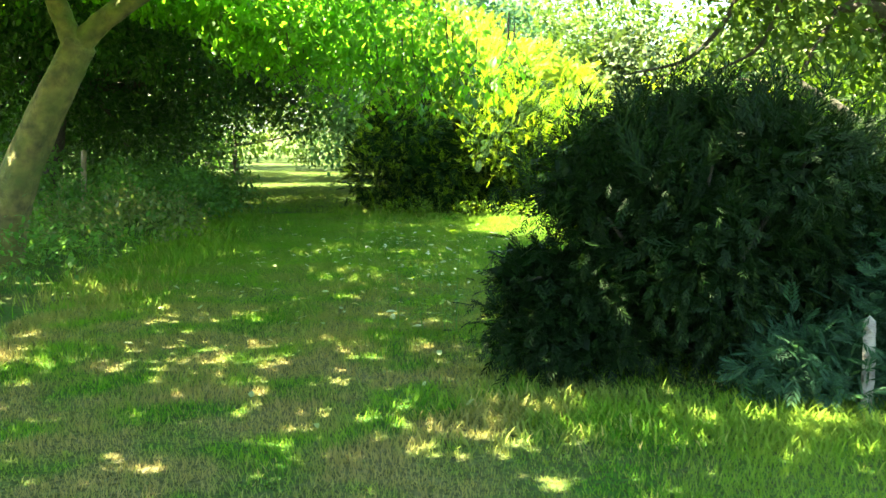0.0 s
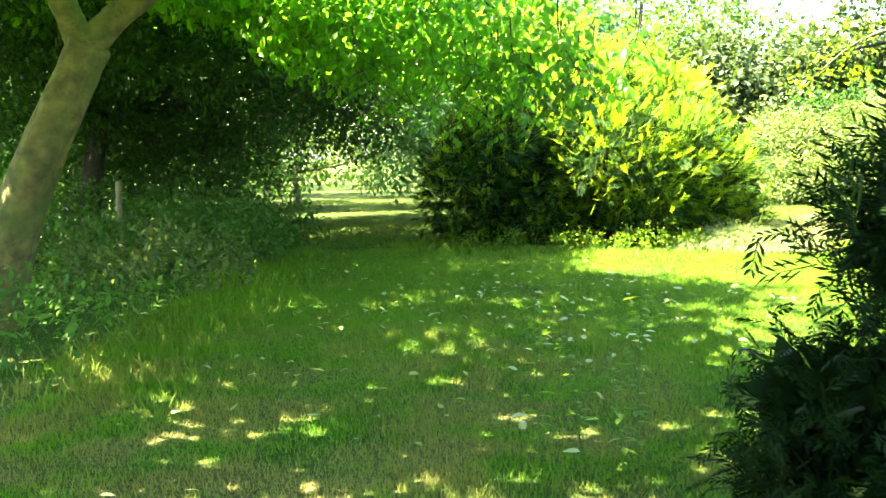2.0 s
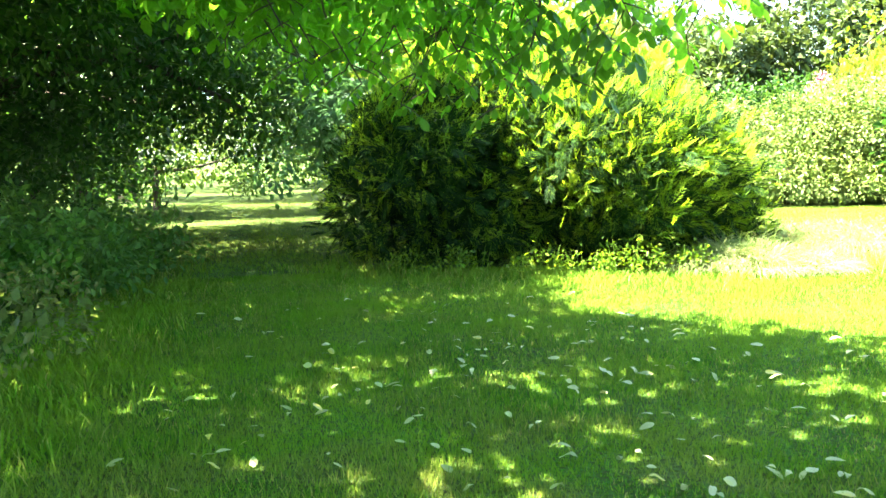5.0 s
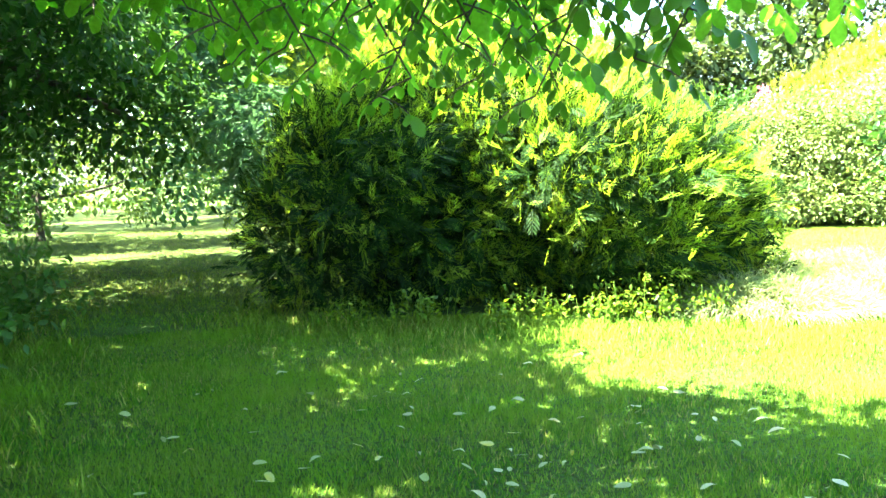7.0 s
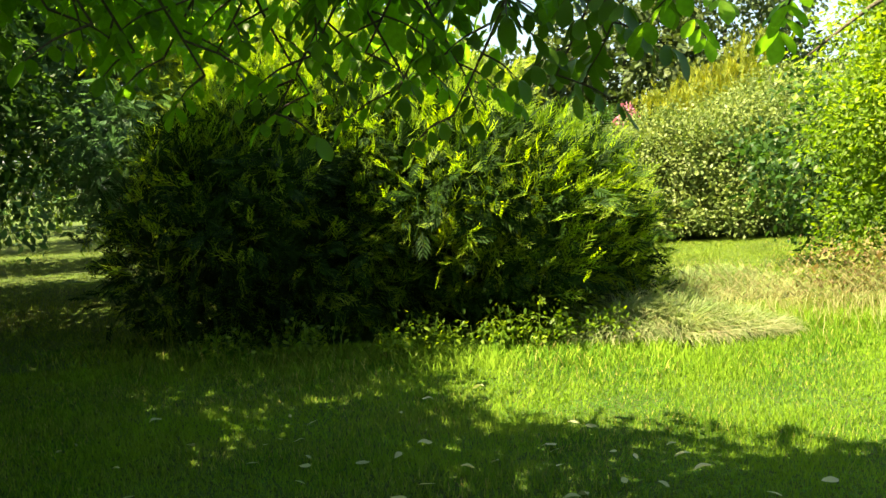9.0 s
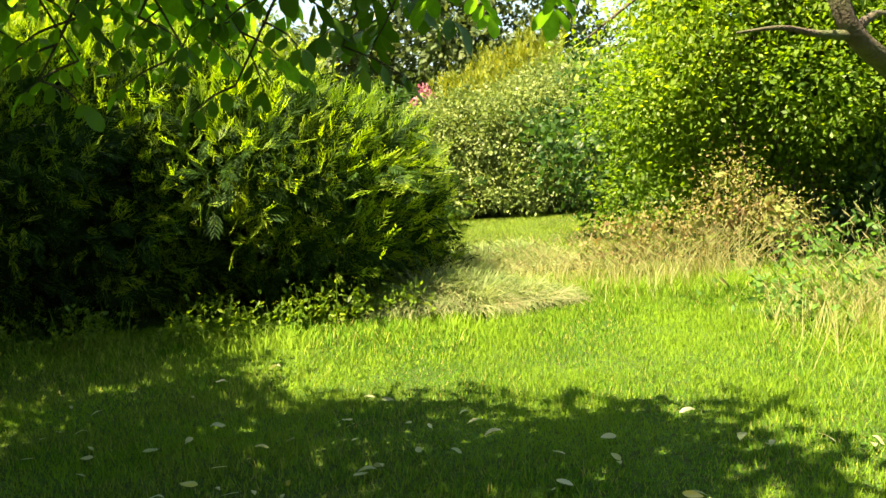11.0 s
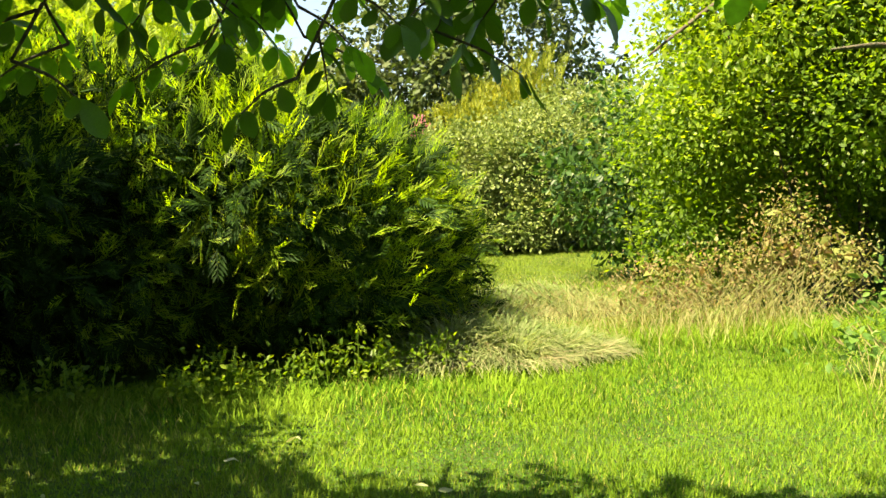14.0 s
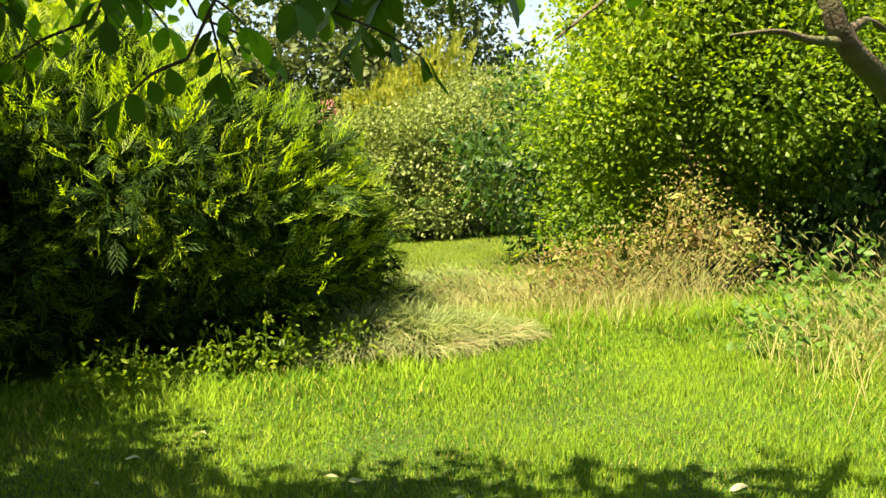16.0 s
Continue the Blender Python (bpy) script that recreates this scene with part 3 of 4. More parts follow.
def place_leaf(parent, p, along, up, size):
    y = Vector(along).normalized()
    x = y.cross(Vector(up)).normalized()
    z = x.cross(y)
    ob = new("leaf", leaflet_meshes[int(rng.integers(0, 3))])
    ob.parent = parent
    m = Matrix((x, y, z)).transposed().to_4x4() @ Matrix.Diagonal((size, size, size, 1))
    ob.matrix_local = Matrix.Translation(Vector(p) - base_of(parent)) @ m
    return ob


for k, (bx, by, bz, big) in enumerate(TWIGS):
    b = np.array([bx, by, bz])
    a = b + np.array([0.25 * (-1) ** k, -0.2, 0.9])
    mid = 0.5 * (a + b) + np.array([0.12 * (-1) ** k, 0.1, 0.12])
    stem = tube([a, mid, b + np.array([0, 0, 0.12])], [0.009, 0.007, 0.004], 6, 0.2, 50 + k)
    sub, leaf_at = [], []
    for j in range(6):
        t = 0.3 + 0.7 * j / 5
        p = (1 - t) ** 2 * a + 2 * t * (1 - t) * mid + t * t * (b + np.array([0, 0, 0.12]))
        ang = 2.4 * j + k
        d = unit(np.array([math.cos(ang), math.sin(ang), -0.55]))
        ln = 0.2 + 0.1 * rng.random()
        q = p + d * ln
        sub.append(tube([p, p + d * ln * 0.6 + np.array([0, 0, 0.02]), q], [0.005, 0.004, 0.002], 4, 0.1, j))
        leaf_at.append((p, q, d))
    twig = part("hanging_twig", joined(stem, *sub), M_twig, walnut, "dark hanging twig with green leaflets")
    far_leaves = []
    for p, q, d in leaf_at:
        side = unit(np.cross(d, [0, 0, 1]))
        up = np.array([0.3 * rng.normal(), 0.3 * rng.normal(), 1])
        blades = [(q, d + np.array([0, 0, -0.6]), big * (0.12 + 0.04 * rng.random()))]
        for u in (0.3, 0.62, 0.95):
            for s in (-1, 1):
                blades.append((p + (q - p) * u, side * s + d * 0.5 + np.array([0, 0, -0.5 - 0.4 * rng.random()]), big * (0.085 + 0.04 * rng.random())))
        for at, way, size in blades:
            if k < 7:
                place_leaf(twig, at, way, up, size)
            else:
                far_leaves.append(strew(LEAFLET, at[None], way[None], up[None], np.array([size])))
    if far_leaves:
        part("foliage", joined(*far_leaves), M_walnut, twig)

# ---- yew bush ----
yew = thing("yew_bush", (1.7, 5.9, 0.0), "dense dark green yew bush reaching the grass", "bush")
YEW = lobes([(1.75, 5.85, 0.72, 0.9, 0.8, 0.85), (0.72, 5.7, 0.28, 0.46, 0.5, 0.38), (2.6, 6.1, 0.55, 0.85, 0.8, 0.7), (1.8, 5.95, 1.35, 0.5, 0.5, 0.48), (1.2, 5.8, 0.95, 0.45, 0.5, 0.52)], 9, 0.28)
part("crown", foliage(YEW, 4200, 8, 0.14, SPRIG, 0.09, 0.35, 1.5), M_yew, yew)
part("feathery_growth", foliage([(q[0], q[1], q[2], q[3] * 1.08, q[4] * 1.08, q[5] * 1.1) for q in YEW if q[2] > 0.9], 520, 3, 0.24, PLUME, 0.1, -0.5, 0, lean=(0, 0, 0.9), flat=0.7), M_yew, yew, "upright feathery shoots")
for k, t in enumerate([(0.95, 5.3, 1.0), (1.5, 5.15, 1.3), (2.1, 5.2, 1.4), (2.4, 5.4, 1.2), (1.2, 5.8, 1.4), (0.5, 5.5, 0.6)]):
    part("branch", boughs((1.7, 5.9, 0.0), [t], 0.028, 60 + k)[0], M_twig, yew)

# ---- cypress clump ----
cypress = thing("cypress_clump", (0.9, 18.3, -0.07), "overgrown cypress clump, dark below with bright feathery sprays", "shrub")
CYPRESS = lobes([(-0.95, 18.5, 0.8, 1.2, 1.2, 1.05), (0.3, 18.2, 0.95, 1.5, 1.5, 1.15), (1.5, 18.1, 0.95, 1.4, 1.5, 1.05), (2.35, 18.4, 0.7, 1.05, 1.2, 0.85), (2.95, 18.4, 0.2, 0.7, 0.8, 0.5), (0.9, 19.4, 1.2, 2.0, 1.4, 1.1)], 9, 0.38)
part("crown", foliage(CYPRESS, 5600, 6, 0.22, FROND, 0.11, 0.05, 0.8, lean=(0.3, 0, 0.2)), M_shade_frond, cypress)
# bright tips crowd the sunlit upper right; the shaded low left gets few
SUN_SIDE = [(q[0], q[1], q[2], q[3] * 1.1, q[4] * 1.1, q[5] * 1.12) for q in CYPRESS if q[2] + 0.4 * q[0] > 1.3]
part("feathery_growth", foliage(SUN_SIDE, 5200, 4, 0.22, PLUME, 0.1, -0.45, 0, lean=(0.45, -0.3, 0.7), flat=0.5), M_sun_spray, cypress, "bright yellow-green feathery tips set where the sun falls")
SHADE_SIDE = [(q[0], q[1], q[2], q[3] * 1.05, q[4] * 1.05, q[5] * 1.05) for q in CYPRESS if q[2] + 0.4 * q[0] <= 1.3]
part("sparse_growth", foliage(SHADE_SIDE, 1300, 3, 0.2, PLUME, 0.11, -0.1, 0, lean=(0.4, -0.1, 0.3), flat=0.7), M_sun_spray, cypress, "sparse green feathery tips")
for k, (x, y, z) in enumerate([(-0.62, 17.1, 1.75), (1.75, 16.6, 0.9), (2.3, 16.9, 0.85)]):
    part("dead_twig", tube([(x, y + 0.5, z - 0.15), (x + 0.05, y + 0.2, z), (x + 0.14, y, z - 0.12 * k)], [0.012, 0.009, 0.004], 5, 0.2, k), M_pale, cypress, "bare pale dead twig")
for k in range(5):
    part("stem", tube([(0.2 + 0.5 * k, 18.4, -0.1), (0.1 + 0.5 * k, 18.3, 1.0), (0.1 + 0.5 * k, 18.3, 1.7)], [0.07, 0.05, 0.02], 7, 0.1, 70 + k), M_twig, cypress)
bright = thing("bright_cypress", (0.3, 21.5, -0.07), "tall cypress with fine yellow-green foliage", "tree")
part("trunk", tube([(0.3, 21.5, -0.1), (0.3, 21.5, 2.0), (0.4, 21.5, 4.2)], [0.16, 0.12, 0.03], 9, 0.1, 80), M_twig, bright)
part("crown", foliage(lobes([(0.6, 20.9, 2.0, 1.8, 1.3, 1.4), (-0.4, 21.2, 2.9, 1.5, 1.2, 1.2), (1.9, 21.0, 1.6, 1.2, 1.1, 1.2), (1.4, 20.8, 2.5, 1.1, 0.9, 0.8), (2.7, 20.9, 1.8, 0.9, 0.9, 0.9)], 9), 2600, 6, 0.22, FROND, 0.13, -0.3, 1.0), M_gilt, bright)


def tree(name, label, base, trunk, balls, clumps, per, size, skin, bark=None, template=LEAF, spread=0.2, inner=0.3, hang=0.3, category="tree", group="", bulge=9, knob=0.4):
    """A tree or shrub: trunk, a limb into each mass of the crown, and the crown."""
    at = (base[0], base[1], float(ground_z(base[0], base[1])))
    t = thing(name, at, label, category, group)
    bark = bark or M_twig
    top = (base[0] + trunk[2], base[1] + trunk[3], trunk[1])
    if trunk[0] > 0:
        part("trunk", tube([(base[0], base[1], at[2] - 0.1), (base[0] + 0.4 * trunk[2], base[1] + 0.4 * trunk[3], trunk[1] * 0.5), top], [trunk[0] * 1.25, trunk[0], trunk[0] * 0.7], 10, 0.12, int(clumps)), bark, t)
        for k, b in enumerate(balls):
            part("limb", boughs(top, [b[:3]], trunk[0] * 0.6, 5 * k + clumps)[0], bark, t)
    part("crown", foliage(lobes(balls, bulge, knob), clumps, per, size, template, spread, hang, inner), skin, t)
    return t


# ---- undergrowth beside the walnut ----
for x, y, r, h in ((-4.5, 15.6, 0.75, 0.6), (-5.4, 15.2, 0.8, 0.6), (-4.4, 18.3, 0.8, 0.45), (-5.3, 18.2, 0.9, 0.65), (-6.3, 18.3, 1.0, 0.8), (-7.5, 18.5, 1.1, 0.85), (-8.8, 18.4, 1.1, 0.8), (-4.7, 16.9, 0.7, 0.5), (-5.6, 16.6, 0.9, 0.5), (-7.2, 16.4, 1.0, 0.45), (-8.6, 16.2, 1.1, 0.5)):
    nt = tree("nettle_clump", "clump of dark green nettles in shade", (x, y), (0, 0, 0, 0), [(x, y, 0.1, r, r * 0.85, h)], int(190 * r), 12, 0.1, M_nettle, spread=0.11, category="nettles", group="nettles under the trees", bulge=7)
    for k in range(7):
        a = k * 2.4
        px, py = x + 0.55 * r * math.cos(a), y + 0.45 * r * math.sin(a)
        part("stem", tube([(px, py, -0.12), (px, py, 0.3 * h), (px + 0.08 * math.cos(a), py, h + 0.1)], [0.006, 0.005, 0.003], 4, 0.1, k), M_nettle, nt)
tree("bramble_mound", "low mound of dull brownish-green bramble", (-4.6, 12.6), (0, 0, 0, 0),
     [(-4.4, 12.4, 0.05, 0.9, 0.9, 0.5), (-5.2, 13.4, 0.05, 1.0, 0.9, 0.6), (-4.2, 13.6, 0.05, 0.7, 0.8, 0.4)], 500, 12, 0.07, M_bramble, template=LEAF, spread=0.1, category="bramble")
tree("low_undergrowth", "shaded leafy undergrowth at the walnut's foot", (-5.6, 10.0), (0, 0, 0, 0),
     [(-4.6, 9.6, 0.0, 0.9, 0.8, 0.45), (-5.6, 9.4, 0.0, 1.0, 0.9, 0.6), (-6.0, 11.6, 0.0, 1.1, 1.0, 0.6), (-4.3, 10.9, 0.0, 0.6, 0.7, 0.3), (-7.4, 14.4, 0, 1.4, 1.2, 0.7)], 650, 12, 0.08, M_nettle, template=LEAF, spread=0.11, category="undergrowth")
stake = part("wooden_stake", tube([(-6.3, 16.2, -0.2), (-6.3, 16.2, 0.5), (-6.27, 16.2, 1.15)], [0.05, 0.048, 0.045], 8, 0.25, 5), M_stake)
tagged(stake, "weathered wooden stake standing in the nettles", "stake")

# the high mass at y 24.5 is added to shade the path
tree("dark_holly", "dark broadleaf tree with boughs sweeping low", (-8.2, 19.2), (0.2, 2.4, 0.4, 0.0),
     [(-7.2, 18.2, 3.2, 1.9, 1.7, 1.5), (-5.2, 17.2, 3.2, 1.6, 1.3, 1.0), (-4.6, 18.8, 2.7, 1.5, 1.2, 1.1), (-9.0, 18.6, 2.6, 1.7, 1.6, 1.7), (-6.5, 16.0, 3.5, 1.8, 1.3, 0.9), (-7.0, 20.0, 1.7, 2.0, 1.2, 1.5), (-9.4, 20.4, 1.6, 2.0, 1.2, 1.6), (-3.6, 19.8, 3.2, 1.3, 1.2, 0.9), (-3.2, 20.2, 2.1, 1.0, 0.9, 0.8), (-4.4, 20.6, 2.2, 1.1, 1.0, 0.8), (-6.2, 21.5, 3.2, 2.2, 1.6, 1.4), (-4.8, 24.5, 4.2, 2.4, 2.2, 1.0), (-8.4, 16.4, 3.3, 1.6, 1.5, 1.3), (-6.0, 14.6, 3.9, 1.5, 1.2, 0.8), (-8.0, 22.4, 2.6, 2.2, 1.4, 2.4)],
     7500, 12, 0.12, M_dark, spread=0.18, inner=1.1)
tree("blue_conifer", "blue-green conifer behind the cypress", (-1.0, 23.6), (0.18, 2.6, 0, 0),
     [(-1.5, 23.4, 2.4, 1.5, 1.4, 1.6), (-0.8, 22.6, 2.6, 1.3, 1.2, 1.3), (-2.6, 23.0, 3.4, 1.5, 1.3, 1.2), (-1.5, 20.8, 1.6, 0.9, 0.8, 1.0)], 1300, 6, 0.28, M_blue, template=FROND, spread=0.16)
# added tree: its high crown, mostly out of view, puts the path in shade
tree("path_shade_tree", "tall broadleaf tree added to shade the grass path", (-9.5, 24.6), (0.22, 3.6, 0.6, 0.0),
     [(-7.6, 23.6, 4.7, 2.2, 2.0, 1.2), (-5.2, 24.6, 5.0, 2.2, 2.0, 1.0), (-2.6, 22.6, 5.2, 2.0, 2.0, 0.9), (-2.2, 25.6, 5.3, 2.2, 2.0, 0.9), (-4.0, 28.5, 5.2, 2.2, 2.0, 1.0), (-10.0, 23.0, 3.6, 2.4, 2.0, 2.0)], 3200, 12, 0.19, M_dark, template=DIAMOND, spread=0.22, inner=0.8)
tree("shaded_shrub", "shrub in shade beside the grass path", (-7.6, 24.0), (0.08, 0.8, 0, 0),
     [(-7.4, 23.6, 0.9, 1.5, 1.2, 1.2), (-9.6, 24.4, 1.2, 1.8, 1.4, 1.6), (-7.0, 26.0, 0.9, 1.2, 1.0, 1.2), (-11.5, 25.0, 1.8, 2.0, 1.4, 2.0)], 2000, 11, 0.1, M_dark, category="shrub")
tree("sunlit_shrub", "pale sunlit shrub beyond the grass path", (-7.5, 33.5), (0.1, 1.0, 0, 0),
     [(-7.6, 33.4, 1.6, 1.6, 1.3, 1.6), (-9.6, 34.4, 1.8, 1.8, 1.4, 1.9), (-5.2, 36.5, 1.6, 2.2, 1.4, 1.8)], 1500, 11, 0.14, M_orchard, category="shrub")
for x, y, s, sk, lab in ((-12, 25, 1.2, M_dark, "tall dark broadleaf tree"), (-14, 31, 1.5, M_wood, "tall broadleaf tree at the wood's edge"), (-8.5, 30, 1.1, M_dark, "dark tree overhanging the path"), (-0.8, 31, 1.25, M_blue, "tall bluish tree behind the cypress"),
                         (-10, 40, 1.6, M_wood, "tall broadleaf tree at the wood's edge"), (-2, 41, 1.5, M_wood, "tall broadleaf tree at the wood's edge"), (7.0, 43, 1.5, M_wood, "tall broadleaf tree at the wood's edge"), (3.5, 38, 1.05, M_wood, "tall broadleaf tree at the wood's edge")):
    tree("broadleaf_tree", lab, (x, y), (0.2 * s, 2.6 * s, 0.2, 0),
         [(x, y, 4.2 * s, 2.6 * s, 2.4 * s, 2.0 * s), (x + 1.6 * s, y - 0.6, 3.0 * s, 1.7 * s, 1.6 * s, 1.3 * s), (x - 1.5 * s, y - 0.5, 3.1 * s, 1.8 * s, 1.6 * s, 1.4 * s), (x + 0.4, y - 1.2, 2.2 * s, 1.6 * s, 1.2 * s, 1.2 * s), (x - 0.6, y + 0.5, 1.3 * s, 2.2 * s, 1.2 * s, 1.3 * s)], 1300, 12, 0.22, sk, template=DIAMOND, spread=0.26, inner=0.6, group="trees at the wood's edge")

# ---- by the yew ----
fern = thing("fern_clump", (2.6, 5.15, 0.0), "dark blue-green fern fronds beside the yew bush", "fern")
for q in ((2.6, 5.15, 0.25, 0.4, 0.35, 0.42), (3.0, 5.5, 0.6, 0.5, 0.45, 0.6), (2.15, 5.0, 0.1, 0.35, 0.28, 0.26)):
    part("foliage", foliage(lobes([q], 5), 170, 6, 0.15, FROND, 0.09), M_fern, fern)["kind"] = "stuff"
post = part("wooden_post", tube([(2.3, 4.86, -0.1), (2.3, 4.86, 0.25), (2.29, 4.86, 0.48)], [0.035, 0.035, 0.033], 6, 0.2, 8), M_pale)
tagged(post, "short pale wooden post beside the yew", "post")
for k, (x, y, h) in enumerate([(-0.15, 6.9, 0.7), (0.02, 6.75, 0.55), (-0.35, 7.1, 0.85), (0.1, 6.95, 0.8)]):
    w = thing("weed_shoot", (x, y, float(ground_z(x, y))), "thin leafy weed shoot beside the yew", "weed", "weed shoots by the yew")
    dx = -0.12 + 0.05 * k
    part("stem", tube([(x, y, -0.05), (x + dx * 0.4, y, h * 0.5), (x + dx, y, h)], [0.005, 0.004, 0.002], 5, 0.1, k), M_nettle, w)
    n = 26
    t = rng.random(n) * 0.85 + 0.12
    a = rng.uniform(0, 6.28, n)
    p = np.stack([x + dx * t * t, np.full(n, y), h * t], 1)
    part("foliage", strew(LEAF, p, np.stack([np.cos(a), np.sin(a), np.full(n, -0.1)], 1), np.tile([0.0, 0.2, 1.0], (n, 1)), 0.09 * (0.6 + 0.6 * rng.random(n)), 0.06 * np.ones(n)), M_elder, w)

# ---- trees above the yew ----
shade = tree("shade_tree", "broadleaf tree with dull green foliage above the yew", (4.6, 8.2), (0.16, 2.0, -0.2, 0.2),
     [(4.2, 9.4, 2.5, 1.4, 1.2, 0.9), (3.3, 8.0, 2.5, 0.8, 0.8, 0.6), (4.8, 8.2, 3.8, 2.2, 2.0, 1.3), (2.9, 8.0, 3.4, 1.4, 1.4, 0.8), (5.6, 9.8, 2.4, 1.4, 1.4, 1.3), (3.4, 5.6, 3.9, 1.6, 1.5, 0.7)], 3200, 12, 0.1, M_orchard, spread=0.2, inner=0.6)

for k, pts in enumerate([[(3.2, 8.3, 3.3), (2.95, 8.2, 2.7), (2.8, 8.2, 2.2), (2.35, 8.3, 1.98)], [(2.7, 8.3, 3.2), (2.55, 8.3, 2.5), (2.2, 8.4, 2.1), (1.65, 8.5, 2.0)], [(3.9, 8.2, 2.9), (3.3, 7.9, 2.5), (3.0, 7.8, 2.0)]]):
    part("low_limb", tube(pts, [0.035, 0.026, 0.018, 0.008][:len(pts)], 7, 0.2, 140 + k), M_twig, shade)

# ---- beyond the sunlit lawn ----
tree("far_shrub", "large rounded grey-green shrub in full sun", (12.0, 27.0), (0.1, 0.9, 0, 0),
     [(11.0, 26.6, 1.1, 1.4, 1.4, 1.2), (12.6, 26.8, 1.4, 1.6, 1.5, 1.5), (13.8, 27.4, 2.4, 1.2, 1.2, 1.1), (10.2, 26.8, 1.0, 1.1, 1.1, 1.1), (13.8, 27.2, 1.5, 1.1, 1.1, 1.5), (10.4, 25.9, 0.4, 0.9, 0.7, 0.6), (11.5, 25.7, 0.4, 0.9, 0.7, 0.6), (12.7, 25.8, 0.4, 0.9, 0.7, 0.6), (13.8, 26.2, 0.5, 0.9, 0.7, 0.7)], 9500, 14, 0.095, M_shrub, template=DIAMOND, spread=0.15, inner=1.2, category="shrub", bulge=9, knob=0.62)
tree("far_shrub", "lower rounded shrub with small dull leaves", (8.4, 27.4), (0.08, 0.7, 0, 0),
     [(8.7, 27.4, 0.9, 1.2, 1.1, 1.1), (7.3, 27.8, 0.9, 1.3, 1.1, 1.2), (9.6, 27.8, 1.3, 1.1, 1.1, 1.1), (8.3, 26.7, 0.4, 0.9, 0.7, 0.6), (9.4, 26.5, 0.4, 0.8, 0.7, 0.6), (7.0, 27.1, 0.4, 0.9, 0.7, 0.6)], 5200, 13, 0.095, M_shrub, template=DIAMOND, spread=0.15, inner=1.2, category="shrub", bulge=8, knob=0.6)


def plumes(n):
    """Upright golden plumes: each a spire of short sprays."""
    shapes = []
    for i in range(n):
        u = rng.random()
        x = 11.3 + 3.8 * u + rng.normal() * 0.15
        top = 3.3 + 1.9 * min(1.0, u * 1.5) + 0.25 * rng.normal()
        y = 30.6 + rng.normal() * 0.5
        z0 = top - 1.1 - 2.0 * rng.random()
        for z in (z0, ):
            m = 30
            t = rng.random(m)
            a = rng.uniform(0, 2 * np.pi, m)
            rad = 0.17 * (1 - t) + 0.02
            lean = np.array([0.2 + 0.4 * u, 0, 0])
            p = np.stack([x + rad * np.cos(a), y + rad * np.sin(a), z + t * 0.95], 1) + t[:, None] * lean
            along = np.stack([np.cos(a) * 0.5, np.sin(a) * 0.5, np.full(m, 1.0)], 1)
            up = np.stack([np.cos(a), np.sin(a), np.full(m, 0.3)], 1)
            shapes.append(strew(SPRIG, p, along, up, 0.22 * (0.7 + 0.5 * rng.random(m))))
    return joined(*shapes)


gold = thing("golden_conifer", (12.6, 31.0, -0.07), "golden-tipped conifer with upright plumes", "tree")
part("trunk", tube([(12.6, 31.0, -0.15), (12.6, 31.0, 1.6), (12.8, 31.0, 3.4)], [0.14, 0.1, 0.04], 9, 0.1, 120), M_twig, gold)
part("crown", joined(plumes(180), foliage([(12.7, 31.2, 1.9, 1.5, 0.9, 1.6)], 260, 8, 0.24, SPRIG, 0.12, -1.0, 0.8)), M_gold, gold)
rhodo = tree("rhododendron", "dark rhododendron with pink flower heads", (10.4, 31.6), (0.1, 0.8, 0, 0), [(10.4, 31.6, 1.5, 0.9, 0.8, 1.4), (9.2, 32.0, 1.3, 1.1, 0.9, 1.4)], 600, 11, 0.14, M_dark, category="shrub")
for k, (x, y, z) in enumerate([(10.75, 30.4, 3.05), (10.6, 30.5, 2.75), (10.85, 30.35, 2.9)]):
    part("flower_head", foliage([(x, y, z, 0.11, 0.11, 0.1)], 30, 5, 0.09, DIAMOND, 0.04, 0, 0), M_pink, rhodo)
    part("stem", tube([(10.5, 31.5, 1.0), (0.5 * (x + 10.5), 30.9, 0.5 * z + 0.6), (x, y, z)], [0.03, 0.02, 0.01], 5, 0.1, k), M_twig, rhodo)
for x, y, s, lab in ((10.5, 36.0, 1.0, "dark pine behind the golden conifer"), (14.0, 36.0, 1.45, "tall dark pine with grey-green needles"), (16.5, 34.0, 1.5, "tall dark pine with grey-green needles"), (7.4, 36.5, 0.95, "dark pine behind the golden conifer")):
    tree("pine_tree", lab, (x, y), (0.2, 2.5 * s, 0.1, 0),
         [(x, y, 4.0 * s, 1.5 * s, 1.4 * s, 1.3 * s), (x - 0.8 * s, y, 2.9 * s, 1.5 * s, 1.4 * s, 1.1 * s), (x + 0.9 * s, y, 2.7 * s, 1.6 * s, 1.4 * s, 1.2 * s), (x, y, 1.4 * s, 1.9 * s, 1.5 * s, 1.3 * s)], 1500, 10, 0.26, M_pine, template=DIAMOND, spread=0.2, inner=0.8)

